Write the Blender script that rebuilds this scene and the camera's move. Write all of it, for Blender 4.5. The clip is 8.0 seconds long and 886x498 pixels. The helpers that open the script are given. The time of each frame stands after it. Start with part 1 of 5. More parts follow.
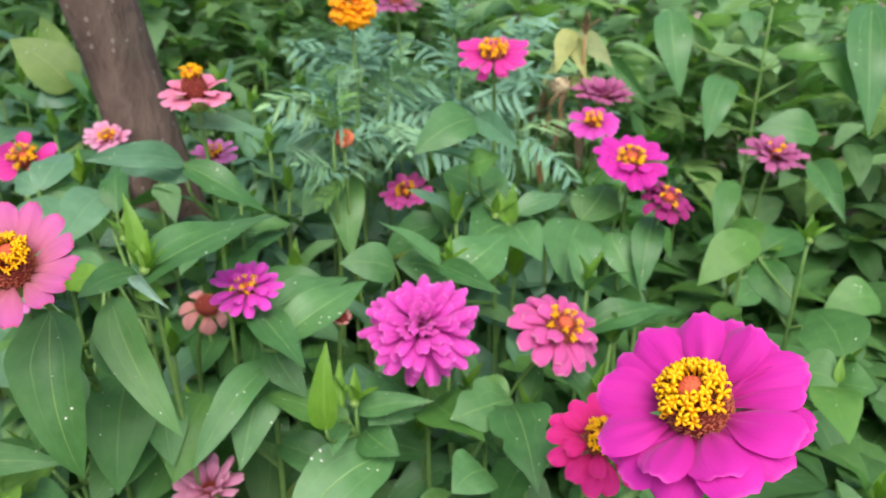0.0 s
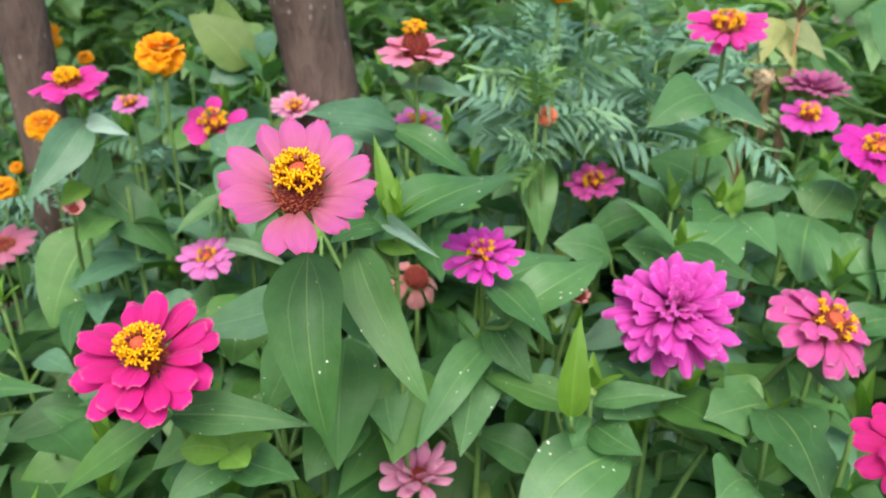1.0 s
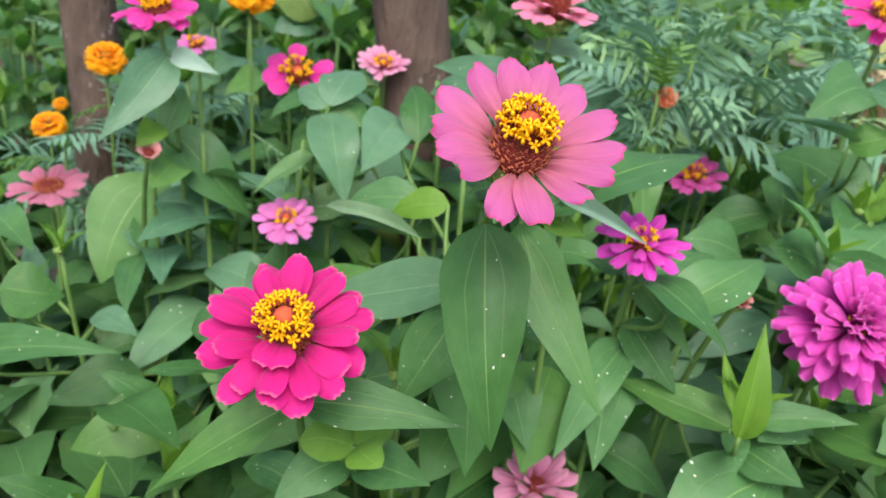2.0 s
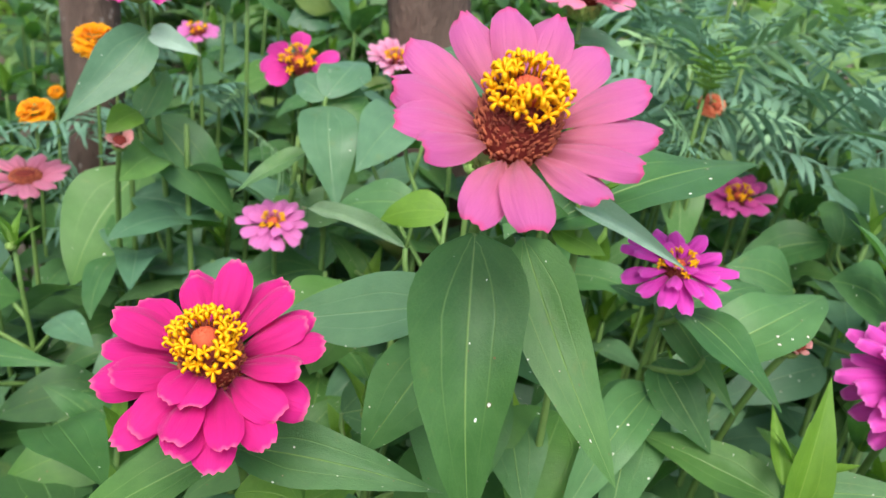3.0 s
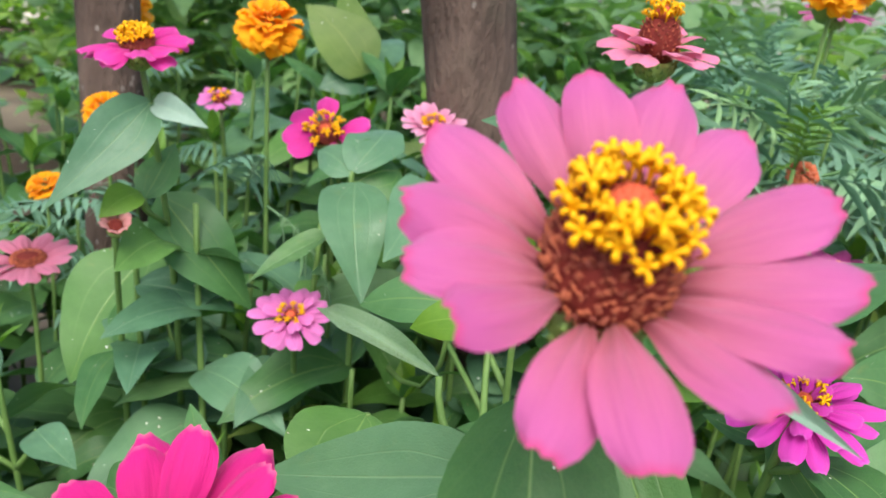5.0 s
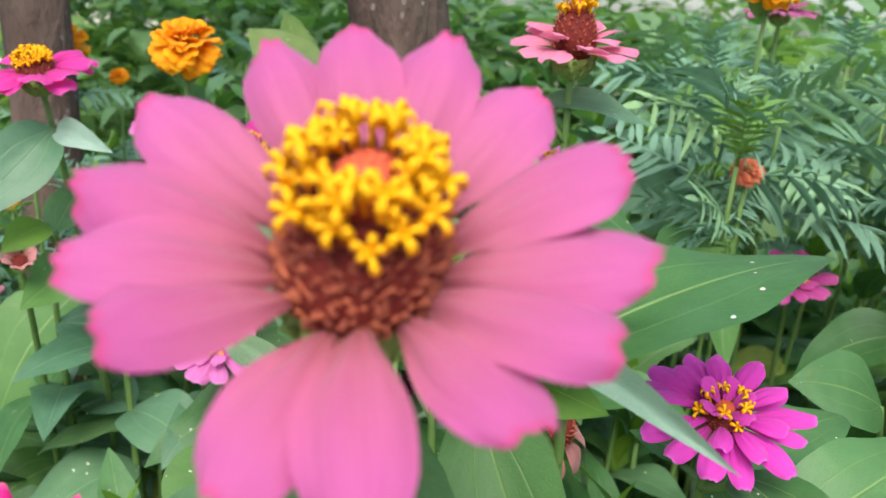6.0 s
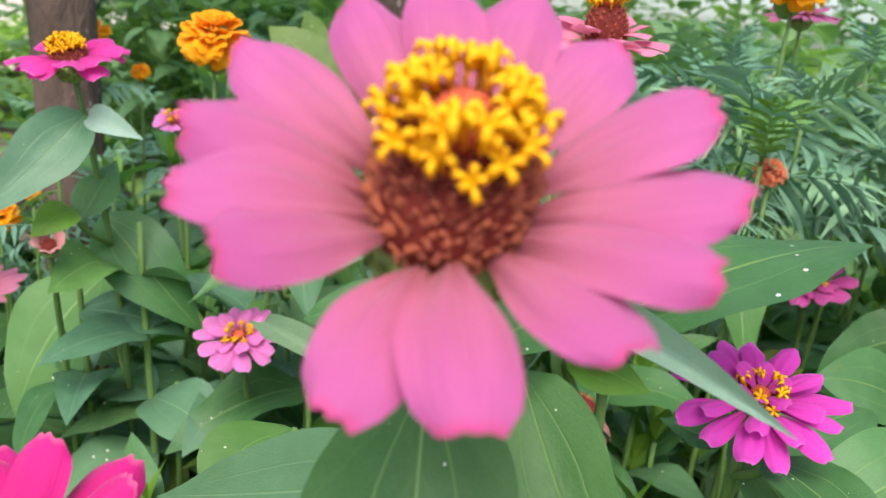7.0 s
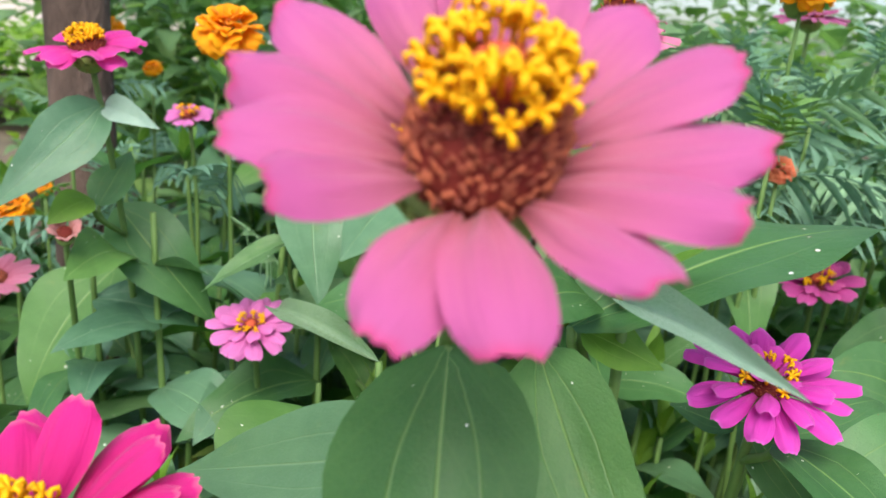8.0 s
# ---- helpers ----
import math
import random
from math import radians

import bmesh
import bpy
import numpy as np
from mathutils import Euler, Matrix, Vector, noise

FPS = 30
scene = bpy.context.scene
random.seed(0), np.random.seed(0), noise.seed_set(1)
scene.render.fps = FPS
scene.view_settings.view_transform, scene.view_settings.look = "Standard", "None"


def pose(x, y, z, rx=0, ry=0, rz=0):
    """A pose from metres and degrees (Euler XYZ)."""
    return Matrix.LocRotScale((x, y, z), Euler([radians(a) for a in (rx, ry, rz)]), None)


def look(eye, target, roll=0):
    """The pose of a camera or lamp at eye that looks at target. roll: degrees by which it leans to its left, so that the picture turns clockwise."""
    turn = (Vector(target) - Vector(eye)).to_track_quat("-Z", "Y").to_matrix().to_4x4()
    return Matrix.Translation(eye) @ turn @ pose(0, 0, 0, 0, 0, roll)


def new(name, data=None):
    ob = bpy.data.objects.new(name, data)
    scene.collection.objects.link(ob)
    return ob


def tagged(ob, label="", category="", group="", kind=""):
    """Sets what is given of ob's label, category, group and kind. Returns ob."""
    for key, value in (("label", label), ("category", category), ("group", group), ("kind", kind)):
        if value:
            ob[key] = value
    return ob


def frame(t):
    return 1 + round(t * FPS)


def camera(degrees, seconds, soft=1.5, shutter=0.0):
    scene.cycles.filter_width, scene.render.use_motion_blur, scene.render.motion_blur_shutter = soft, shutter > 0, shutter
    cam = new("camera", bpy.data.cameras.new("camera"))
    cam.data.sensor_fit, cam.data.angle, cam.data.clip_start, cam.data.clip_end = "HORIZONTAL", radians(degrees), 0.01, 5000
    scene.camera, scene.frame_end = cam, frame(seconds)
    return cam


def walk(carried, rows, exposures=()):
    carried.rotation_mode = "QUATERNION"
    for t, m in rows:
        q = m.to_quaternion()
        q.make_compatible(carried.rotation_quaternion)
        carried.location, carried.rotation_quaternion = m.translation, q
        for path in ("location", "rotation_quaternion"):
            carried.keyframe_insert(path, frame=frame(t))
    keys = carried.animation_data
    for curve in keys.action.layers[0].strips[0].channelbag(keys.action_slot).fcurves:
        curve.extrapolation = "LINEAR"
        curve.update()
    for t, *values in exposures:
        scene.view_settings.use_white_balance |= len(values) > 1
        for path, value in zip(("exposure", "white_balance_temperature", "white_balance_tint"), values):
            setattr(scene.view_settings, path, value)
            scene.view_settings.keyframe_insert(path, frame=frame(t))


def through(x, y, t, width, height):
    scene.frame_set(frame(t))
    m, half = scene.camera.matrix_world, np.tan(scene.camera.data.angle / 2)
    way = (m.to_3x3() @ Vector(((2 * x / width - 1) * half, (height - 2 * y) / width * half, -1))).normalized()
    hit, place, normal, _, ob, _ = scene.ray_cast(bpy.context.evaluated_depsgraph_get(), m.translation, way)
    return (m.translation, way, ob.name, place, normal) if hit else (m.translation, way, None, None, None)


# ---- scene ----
# the camera: a phone carried in to one pink zinnia in a flower bed
cam = camera(60.0, 8.0)
cam.data.dof.use_dof, cam.data.dof.focus_distance, cam.data.dof.aperture_fstop = True, 0.25, 20.0
PATH = [
    (0, (0.0986, 0.0652, 0.8171), (-0.2593, 0.9062, 0.4113), 1.48),
    (0.5, (0.0107, 0.0342, 0.7751), (-0.3587, 0.8715, 0.3721), 1.83),
    (0.7, (0.0055, 0.0559, 0.7631), (-0.4114, 0.8770, 0.3731), 2.63),
    (1, (-0.0199, 0.0469, 0.7533), (-0.4752, 0.8541, 0.3775), 2.43),
    (1.5, (-0.0944, 0.0450, 0.7292), (-0.5431, 0.8555, 0.3528), 4.47),
    (2, (-0.1304, 0.0493, 0.7179), (-0.5654, 0.8590, 0.3239), 7.93),
    (2.2, (-0.1388, 0.0573, 0.6988), (-0.5808, 0.8670, 0.3128), 8.63),
    (3.3, (-0.1506, 0.1386, 0.6852), (-0.6470, 0.9236, 0.3145), 8.71),
    (3.5, (-0.1561, 0.1472, 0.6795), (-0.6688, 0.9291, 0.3249), 7.09),
    (4, (-0.1751, 0.1837, 0.6713), (-0.7296, 0.9404, 0.3248), 7.75),
    (4.2, (-0.1777, 0.1799, 0.6888), (-0.7397, 0.9298, 0.3398), 7.99),
    (5.3, (-0.1970, 0.2063, 0.6739), (-0.7344, 0.9964, 0.3789), 7.72),
    (5.5, (-0.1827, 0.2241, 0.6672), (-0.7309, 1.0133, 0.3902), 6.40),
    (6, (-0.1773, 0.2297, 0.6750), (-0.7221, 1.0177, 0.3881), 5.14),
    (6.5, (-0.1779, 0.2220, 0.6602), (-0.7304, 1.0132, 0.3980), 5.65),
    (7, (-0.1825, 0.2200, 0.6661), (-0.7358, 1.0054, 0.3886), 6.09),
    (7.5, (-0.1812, 0.2204, 0.6531), (-0.7474, 0.9991, 0.3831), 5.93),
    (8, (-0.1814, 0.2130, 0.6595), (-0.7405, 0.9964, 0.3880), 6.61),
]
walk(cam, [(t, look(eye, target, roll)) for t, eye, target, roll in PATH])

# ---- light: open shade under a bright, veiled sky ----
world = bpy.data.worlds.new("sky")
scene.world = world
world.use_nodes = True
wn, wl = world.node_tree.nodes, world.node_tree.links
sky = wn.new("ShaderNodeTexSky")
sky.sky_type, sky.sun_disc = "NISHITA", False
sky.sun_elevation, sky.sun_rotation = radians(56), radians(151)
sky.air_density, sky.dust_density, sky.ozone_density = 1.0, 3.0, 1.0
wn["Background"].inputs["Strength"].default_value = 0.145
wl.new(sky.outputs["Color"], wn["Background"].inputs["Color"])
sun_data = bpy.data.lights.new("sun", "SUN")
sun_data.energy, sun_data.angle, sun_data.color = 2.3, radians(40), (1.0, 0.97, 0.93)
sun = new("sun", sun_data)
sun.matrix_basis = look((0.75, -1.4, 3.1), (-0.2, 0.3, 0.2))
scene.view_settings.exposure = 0.99


# ---- materials ----
class Nodes:
    """A short hand for one material's node tree."""

    def __init__(self, name):
        self.m = bpy.data.materials.new(name)
        self.m.use_nodes = True
        self.t = self.m.node_tree
        self.bsdf = self.t.nodes["Principled BSDF"]
        self.out = self.t.nodes["Material Output"]

    def node(self, kind, **inputs):
        n = self.t.nodes.new(kind)
        for k, v in inputs.items():
            self.put(n, k, v)
        return n

    def put(self, n, key, v):
        socket = n.inputs[int(key[1:])] if key[0] == "i" and key[1:].isdigit() else n.inputs[key]
        if isinstance(v, bpy.types.NodeSocket):
            self.t.links.new(v, socket)
        else:
            socket.default_value = v

    def math(self, op, a, b=0.0, c=0.0, clamp=False):
        n = self.t.nodes.new("ShaderNodeMath")
        n.operation, n.use_clamp = op, clamp
        for k, v in enumerate((a, b, c)):
            self.put(n, "i%d" % k, v)
        return n.outputs[0]

    def mix(self, f, a, b, kind="MIX"):
        n = self.t.nodes.new("ShaderNodeMix")
        n.data_type, n.blend_type = "RGBA", kind
        self.put(n, "i0", f)
        self.put(n, "i6", a if isinstance(a, bpy.types.NodeSocket) else (*a, 1))
        self.put(n, "i7", b if isinstance(b, bpy.types.NodeSocket) else (*b, 1))
        return n.outputs[2]

    def ramp(self, f, stops):
        n = self.t.nodes.new("ShaderNodeValToRGB")
        while len(n.color_ramp.elements) < len(stops):
            n.color_ramp.elements.new(0.5)
        for e, (p, c) in zip(n.color_ramp.elements, stops):
            e.position, e.color = p, (*c, 1)
        self.put(n, "i0", f)
        return n.outputs[0]

    def noise(self, vector, scale, detail=3.0, rough=0.55):
        n = self.t.nodes.new("ShaderNodeTexNoise")
        self.put(n, "Vector", vector)
        n.inputs["Scale"].default_value, n.inputs["Detail"].default_value = scale, detail
        n.inputs["Roughness"].default_value = rough
        return n.outputs[0]

    def map(self, vector, scale, shift=None):
        n = self.t.nodes.new("ShaderNodeMapping")
        self.put(n, "Vector", vector)
        n.inputs["Scale"].default_value = scale
        if shift is not None:
            self.put(n, "Location", shift)
        return n.outputs[0]

    def bump(self, height, strength, distance):
        n = self.t.nodes.new("ShaderNodeBump")
        n.inputs["Strength"].default_value, n.inputs["Distance"].default_value = strength, distance
        self.put(n, "Height", height)
        self.t.links.new(n.outputs[0], self.bsdf.inputs["Normal"])
        return n.outputs[0]

    def thin(self, colour, amount, normal=None):
        """Lets part of the light through, as leaves and petals do."""
        tr = self.t.nodes.new("ShaderNodeBsdfTranslucent")
        self.put(tr, "Color", colour)
        if normal is not None:
            self.t.links.new(normal, tr.inputs["Normal"])
        mx = self.t.nodes.new("ShaderNodeMixShader")
        mx.inputs[0].default_value = amount
        self.t.links.new(self.bsdf.outputs[0], mx.inputs[1])
        self.t.links.new(tr.outputs[0], mx.inputs[2])
        self.t.links.new(mx.outputs[0], self.out.inputs[0])

    def surface(self, colour, rough, spec=0.4):
        self.put(self.bsdf, "Base Color", colour)
        self.put(self.bsdf, "Roughness", rough)
        self.put(self.bsdf, "Specular IOR Level", spec)


def leaf_material(name, dark, light, vein, gloss=0.45, island=False, spots=0.0, thin=0.24, through=(1.25, 1.45, 0.55), side=True):
    n = Nodes(name)
    uv = n.node("ShaderNodeUVMap").outputs[0]
    xyz = n.node("ShaderNodeSeparateXYZ", i0=uv)
    u, v = xyz.outputs[0], xyz.outputs[1]
    if island:
        rnd = n.node("ShaderNodeNewGeometry").outputs["Random Per Island"]
    else:
        rnd = n.node("ShaderNodeObjectInfo").outputs["Random"]
    off = n.node("ShaderNodeCombineXYZ", i0=n.math("MULTIPLY", rnd, 37.0), i1=n.math("MULTIPLY", rnd, 91.0)).outputs[0]
    p = n.map(uv, (1.0, 2.4, 1.0), off)
    blotch = n.noise(p, 3.0, 4.0)
    grain = n.noise(p, 38.0, 3.0, 0.7)
    base = n.mix(n.math("MULTIPLY_ADD", rnd, 0.7, n.math("MULTIPLY_ADD", blotch, 0.9, -0.35), clamp=True), dark, light)
    a = n.math("ABSOLUTE", n.math("SUBTRACT", u, 0.5))
    mid = n.math("SUBTRACT", 1.0, n.math("MULTIPLY", a, 55.0), clamp=True)
    veins = mid
    if side:
        b = n.math("ABSOLUTE", n.math("SUBTRACT", a, n.math("MULTIPLY", n.math("POWER", n.math("MULTIPLY", v, 3.6, clamp=True), 0.5), 0.23)))
        flank = n.math("MULTIPLY", n.math("SUBTRACT", 1.0, n.math("MULTIPLY", b, 70.0), clamp=True), n.math("SUBTRACT", 1.0, v, clamp=True))
        veins = n.math("MAXIMUM", mid, n.math("MULTIPLY", flank, 0.62))
    ribs = n.math("FRACT", n.math("MULTIPLY_ADD", v, 9.0, n.math("MULTIPLY", a, -5.0)))
    ribs = n.math("MULTIPLY", n.math("SUBTRACT", 1.0, n.math("MULTIPLY", n.math("ABSOLUTE", n.math("SUBTRACT", ribs, 0.5)), 10.0), clamp=True), 0.07)
    cells = n.node("ShaderNodeTexVoronoi")
    n.put(cells, "Vector", p)
    cells.feature = "DISTANCE_TO_EDGE"
    cells.inputs["Scale"].default_value = 26.0
    net = n.math("SUBTRACT", 1.0, n.math("MULTIPLY", cells.outputs[0], 9.0), clamp=True)
    soft = n.math("MAXIMUM", veins, n.math("MAXIMUM", ribs, n.math("MULTIPLY", net, 0.05)))
    hue = n.math("MULTIPLY", n.math("SUBTRACT", n.math("FRACT", n.math("MULTIPLY", rnd, 7.3)), 0.62, clamp=True), 1.6)
    base = n.mix(hue, base, n.mix(1.0, base, (1.42, 1.22, 0.55), "MULTIPLY"))
    col = n.mix(n.math("MULTIPLY", soft, 0.7), base, vein)
    col = n.mix(n.math("MULTIPLY", grain, 0.35), col, n.mix(1.0, col, (0.55, 0.6, 0.5), "MULTIPLY"))
    old = n.noise(p, 1.6, 5.0, 0.65)
    col = n.mix(n.math("MULTIPLY", n.math("SUBTRACT", old, 0.62, clamp=True), 2.5), col, (0.21, 0.24, 0.06))
    if spots:
        dots = n.node("ShaderNodeTexVoronoi")
        n.put(dots, "Vector", n.map(uv, (4.0, 10.0, 1.0), off))
        dots.inputs["Scale"].default_value = 2.1
        pick = n.math("MULTIPLY", n.math("GREATER_THAN", n.node("ShaderNodeSeparateXYZ", i0=dots.outputs["Color"]).outputs[0], 1.0 - spots), n.math("GREATER_THAN", n.noise(p, 2.0, 1.0), 0.40))
        tint = n.node("ShaderNodeSeparateXYZ", i0=dots.outputs["Color"])
        wobble = n.math("MULTIPLY_ADD", n.noise(p, 60.0, 2.0), 0.10, -0.05)
        d = n.math("ADD", n.math("SUBTRACT", dots.outputs["Distance"], n.math("MULTIPLY", n.math("POWER", tint.outputs[1], 3.0), 0.13)), wobble)
        col = n.mix(n.math("MULTIPLY", n.math("LESS_THAN", d, 0.105), n.math("MULTIPLY", pick, n.math("GREATER_THAN", tint.outputs[2], 0.30))), col, (0.16, 0.11, 0.04))
        col = n.mix(n.math("MULTIPLY", n.math("LESS_THAN", d, 0.058), pick), col, (0.80, 0.82, 0.76))
    n.surface(col, n.math("MULTIPLY_ADD", grain, 0.25, gloss - 0.14), 0.45)
    h = n.math("ADD", n.math("MULTIPLY", soft, -0.8), n.math("ADD", n.math("MULTIPLY", grain, 0.5), n.math("MULTIPLY", blotch, 0.8)))
    nrm = n.bump(h, 0.4, 0.0012)
    n.thin(n.mix(1.0, col, through, "MULTIPLY"), thin, nrm)
    return n.m


def petal_material(name, inner, middle, outer, rim=None, thin=0.35, island=False):
    """Colour runs from the base of the petal (inner) to its tip (outer), with fine lengthwise streaks."""
    n = Nodes(name)
    uv = n.node("ShaderNodeUVMap").outputs[0]
    xyz = n.node("ShaderNodeSeparateXYZ", i0=uv)
    u, v = xyz.outputs[0], xyz.outputs[1]
    rnd = n.node("ShaderNodeObjectInfo").outputs["Random"]
    off = n.node("ShaderNodeCombineXYZ", i0=n.math("MULTIPLY", rnd, 53.0), i1=n.math("MULTIPLY", rnd, 17.0)).outputs[0]
    streak = n.noise(n.map(uv, (11.0, 0.9, 1.0), off), 2.2, 4.0, 0.6)
    blotch = n.noise(n.map(uv, (1.5, 2.0, 1.0), off), 1.7, 3.0)
    f = n.math("ADD", v, n.math("MULTIPLY_ADD", streak, 0.26, -0.13))
    col = n.ramp(f, [(0.10, inner), (0.40, middle), (0.88, outer)])
    col = n.mix(n.math("MULTIPLY", n.math("SUBTRACT", streak, 0.45, clamp=True), 0.9), col, n.mix(1.0, col, (0.70, 0.55, 0.62), "MULTIPLY"))
    col = n.mix(n.math("MULTIPLY_ADD", rnd, 0.45, n.math("MULTIPLY", blotch, 0.3)), col, n.mix(1.0, col, (0.82, 0.70, 0.76), "MULTIPLY"))
    if rim:
        flank = n.math("MULTIPLY", n.math("ABSOLUTE", n.math("SUBTRACT", u, 0.5)), 1.86)
        edge = n.math("MULTIPLY", n.math("SUBTRACT", n.math("MAXIMUM", v, n.math("MULTIPLY_ADD", streak, 0.05, flank)), 0.945, clamp=True), 14.0, clamp=True)
        col = n.mix(edge, col, rim)
    n.surface(col, 0.62, 0.25)
    n.put(n.bsdf, "Sheen Weight", 0.15)
    nrm = n.bump(n.math("ADD", streak, n.math("MULTIPLY", blotch, 0.8)), 0.55, 0.0007)
    n.thin(n.mix(1.0, col, (1.1, 0.9, 1.0), "MULTIPLY"), thin, nrm)
    return n.m


def plain_material(name, a, b, scale, rough=0.7, spec=0.3, bump=0.4, island=False, thin=0.0):
    n = Nodes(name)
    co = n.node("ShaderNodeTexCoord").outputs["Object"]
    k = n.noise(co, scale, 5.0, 0.65)
    if island:
        k = n.math("MULTIPLY_ADD", n.node("ShaderNodeNewGeometry").outputs["Random Per Island"], 0.7, n.math("MULTIPLY", k, 0.4), clamp=True)
    else:
        k = n.math("MULTIPLY_ADD", n.node("ShaderNodeObjectInfo").outputs["Random"], 0.3, n.math("MULTIPLY_ADD", k, 1.4, -0.35), clamp=True)
    col = n.mix(k, a, b)
    n.surface(col, rough, spec)
    nrm = n.bump(n.noise(co, scale * 3, 4.0), bump, 0.1 / scale)
    if thin:
        n.thin(col, thin, nrm)
    return n.m


LEAF = leaf_material("zinnia leaf", (0.044, 0.138, 0.036), (0.110, 0.256, 0.092), (0.27, 0.42, 0.13), 0.44, spots=0.24, thin=0.30)
LEAF_BLUE = leaf_material("bluish zinnia leaf", (0.065, 0.165, 0.085), (0.150, 0.295, 0.170), (0.24, 0.38, 0.20), 0.38, spots=0.2)
LEAF_YOUNG = leaf_material("young leaf", (0.095, 0.225, 0.025), (0.165, 0.32, 0.04), (0.26, 0.40, 0.08), 0.5, thin=0.3)
# Deeper green for variety; at the bed's sides it also paints in shade.
LEAF_DEEP = leaf_material("deep green leaf with some shade in it", (0.035, 0.120, 0.026), (0.094, 0.232, 0.056), (0.16, 0.30, 0.08), 0.50, spots=0.22, thin=0.30)
# Light on the background is put into this paler, more translucent leaf.
LEAF_FAR = leaf_material("brightened background leaf", (0.10, 0.230, 0.085), (0.29, 0.46, 0.22), (0.30, 0.44, 0.16), 0.58, island=True, thin=0.38)
# Darker copy of the leaf: the shade low in the bed is in its colour.
LEAF_SHADED = leaf_material("low leaf with shade in its colour", (0.030, 0.090, 0.024), (0.075, 0.180, 0.050), (0.14, 0.26, 0.08), 0.5, island=True)
FERN = leaf_material("marigold leaf", (0.120, 0.270, 0.165), (0.240, 0.425, 0.300), (0.20, 0.36, 0.25), 0.66, side=False, thin=0.22, through=(1.0, 1.15, 0.9))
FERN_YOUNG = leaf_material("young marigold leaf", (0.10, 0.24, 0.05), (0.18, 0.34, 0.08), (0.22, 0.36, 0.10), 0.5, side=False)
LEAF_FADED = leaf_material("fading leaf", (0.17, 0.22, 0.07), (0.36, 0.38, 0.19), (0.40, 0.40, 0.22), 0.6)
LEAF_OLD = leaf_material("yellowing leaf", (0.12, 0.21, 0.04), (0.25, 0.33, 0.09), (0.33, 0.38, 0.12), 0.5, spots=0.3)
# Sky reflection on these leaves is painted as a pale bluish base colour.
LEAF_SHEEN = leaf_material("leaf with sky sheen in its colour", (0.20, 0.33, 0.25), (0.34, 0.48, 0.40), (0.34, 0.48, 0.36), 0.30)
DEAD = leaf_material("withered leaf", (0.10, 0.06, 0.025), (0.28, 0.20, 0.10), (0.16, 0.10, 0.05), 0.7, thin=0.1)

PINK = petal_material("pink petal", (0.36, 0.090, 0.075), (0.56, 0.158, 0.262), (0.57, 0.125, 0.357), (0.58, 0.05, 0.19))
ROSE = petal_material("hot pink petal", (0.24, 0.006, 0.06), (0.56, 0.008, 0.18), (0.66, 0.012, 0.24), (0.78, 0.16, 0.30))
CRIMSON = petal_material("crimson petal", (0.32, 0.006, 0.06), (0.64, 0.012, 0.17), (0.74, 0.020, 0.25), (0.72, 0.08, 0.2))
MAGENTA = petal_material("magenta petal", (0.36, 0.008, 0.14), (0.56, 0.014, 0.32), (0.60, 0.020, 0.37), (0.68, 0.08, 0.42))
HOT = petal_material("bright magenta pink petal", (0.48, 0.010, 0.20), (0.68, 0.028, 0.30), (0.74, 0.050, 0.37), (0.76, 0.16, 0.44))
DUSK = petal_material("dusky magenta petal", (0.20, 0.010, 0.09), (0.58, 0.055, 0.32), (0.70, 0.110, 0.42), (0.74, 0.22, 0.50))
ORCHID = petal_material("orchid petal", (0.36, 0.015, 0.20), (0.61, 0.040, 0.40), (0.70, 0.080, 0.48), (0.74, 0.20, 0.55))
PURPLE = petal_material("purple petal", (0.48, 0.05, 0.28), (0.65, 0.038, 0.45), (0.71, 0.065, 0.51), (0.68, 0.15, 0.56))
WORN = petal_material("worn pink petal", (0.36, 0.07, 0.12), (0.60, 0.09, 0.30), (0.64, 0.10, 0.34), (0.66, 0.3, 0.36))
PALE = petal_material("pale pink petal", (0.66, 0.24, 0.36), (0.76, 0.28, 0.45), (0.80, 0.38, 0.55), (0.80, 0.48, 0.62))
LILAC = petal_material("lilac pink petal", (0.54, 0.10, 0.34), (0.70, 0.19, 0.50), (0.74, 0.22, 0.55), (0.74, 0.30, 0.58))
DUSTY = petal_material("dusty rose petal", (0.40, 0.10, 0.16), (0.56, 0.17, 0.26), (0.58, 0.19, 0.30), (0.55, 0.25, 0.30))
MAUVE = petal_material("pale mauve petal", (0.42, 0.10, 0.20), (0.62, 0.22, 0.36), (0.66, 0.28, 0.42), (0.60, 0.30, 0.36))
SALMON = petal_material("faded salmon petal", (0.42, 0.16, 0.12), (0.62, 0.27, 0.24), (0.66, 0.30, 0.28), (0.45, 0.18, 0.14))
CORAL = petal_material("light coral pink petal", (0.55, 0.18, 0.20), (0.78, 0.24, 0.36), (0.80, 0.26, 0.42), (0.66, 0.26, 0.32))
DULL = petal_material("faded purple petal", (0.30, 0.05, 0.16), (0.42, 0.08, 0.24), (0.46, 0.12, 0.28), (0.38, 0.14, 0.20))
WINE = petal_material("dark wine petal", (0.12, 0.008, 0.05), (0.22, 0.012, 0.10), (0.36, 0.016, 0.18))
ORANGE = petal_material("marigold petal", (0.90, 0.27, 0.0), (0.97, 0.41, 0.0), (0.98, 0.50, 0.0), thin=0.45)
VERMILION = petal_material("vermilion petal", (0.66, 0.09, 0.02), (0.80, 0.17, 0.05), (0.82, 0.26, 0.12), thin=0.3)

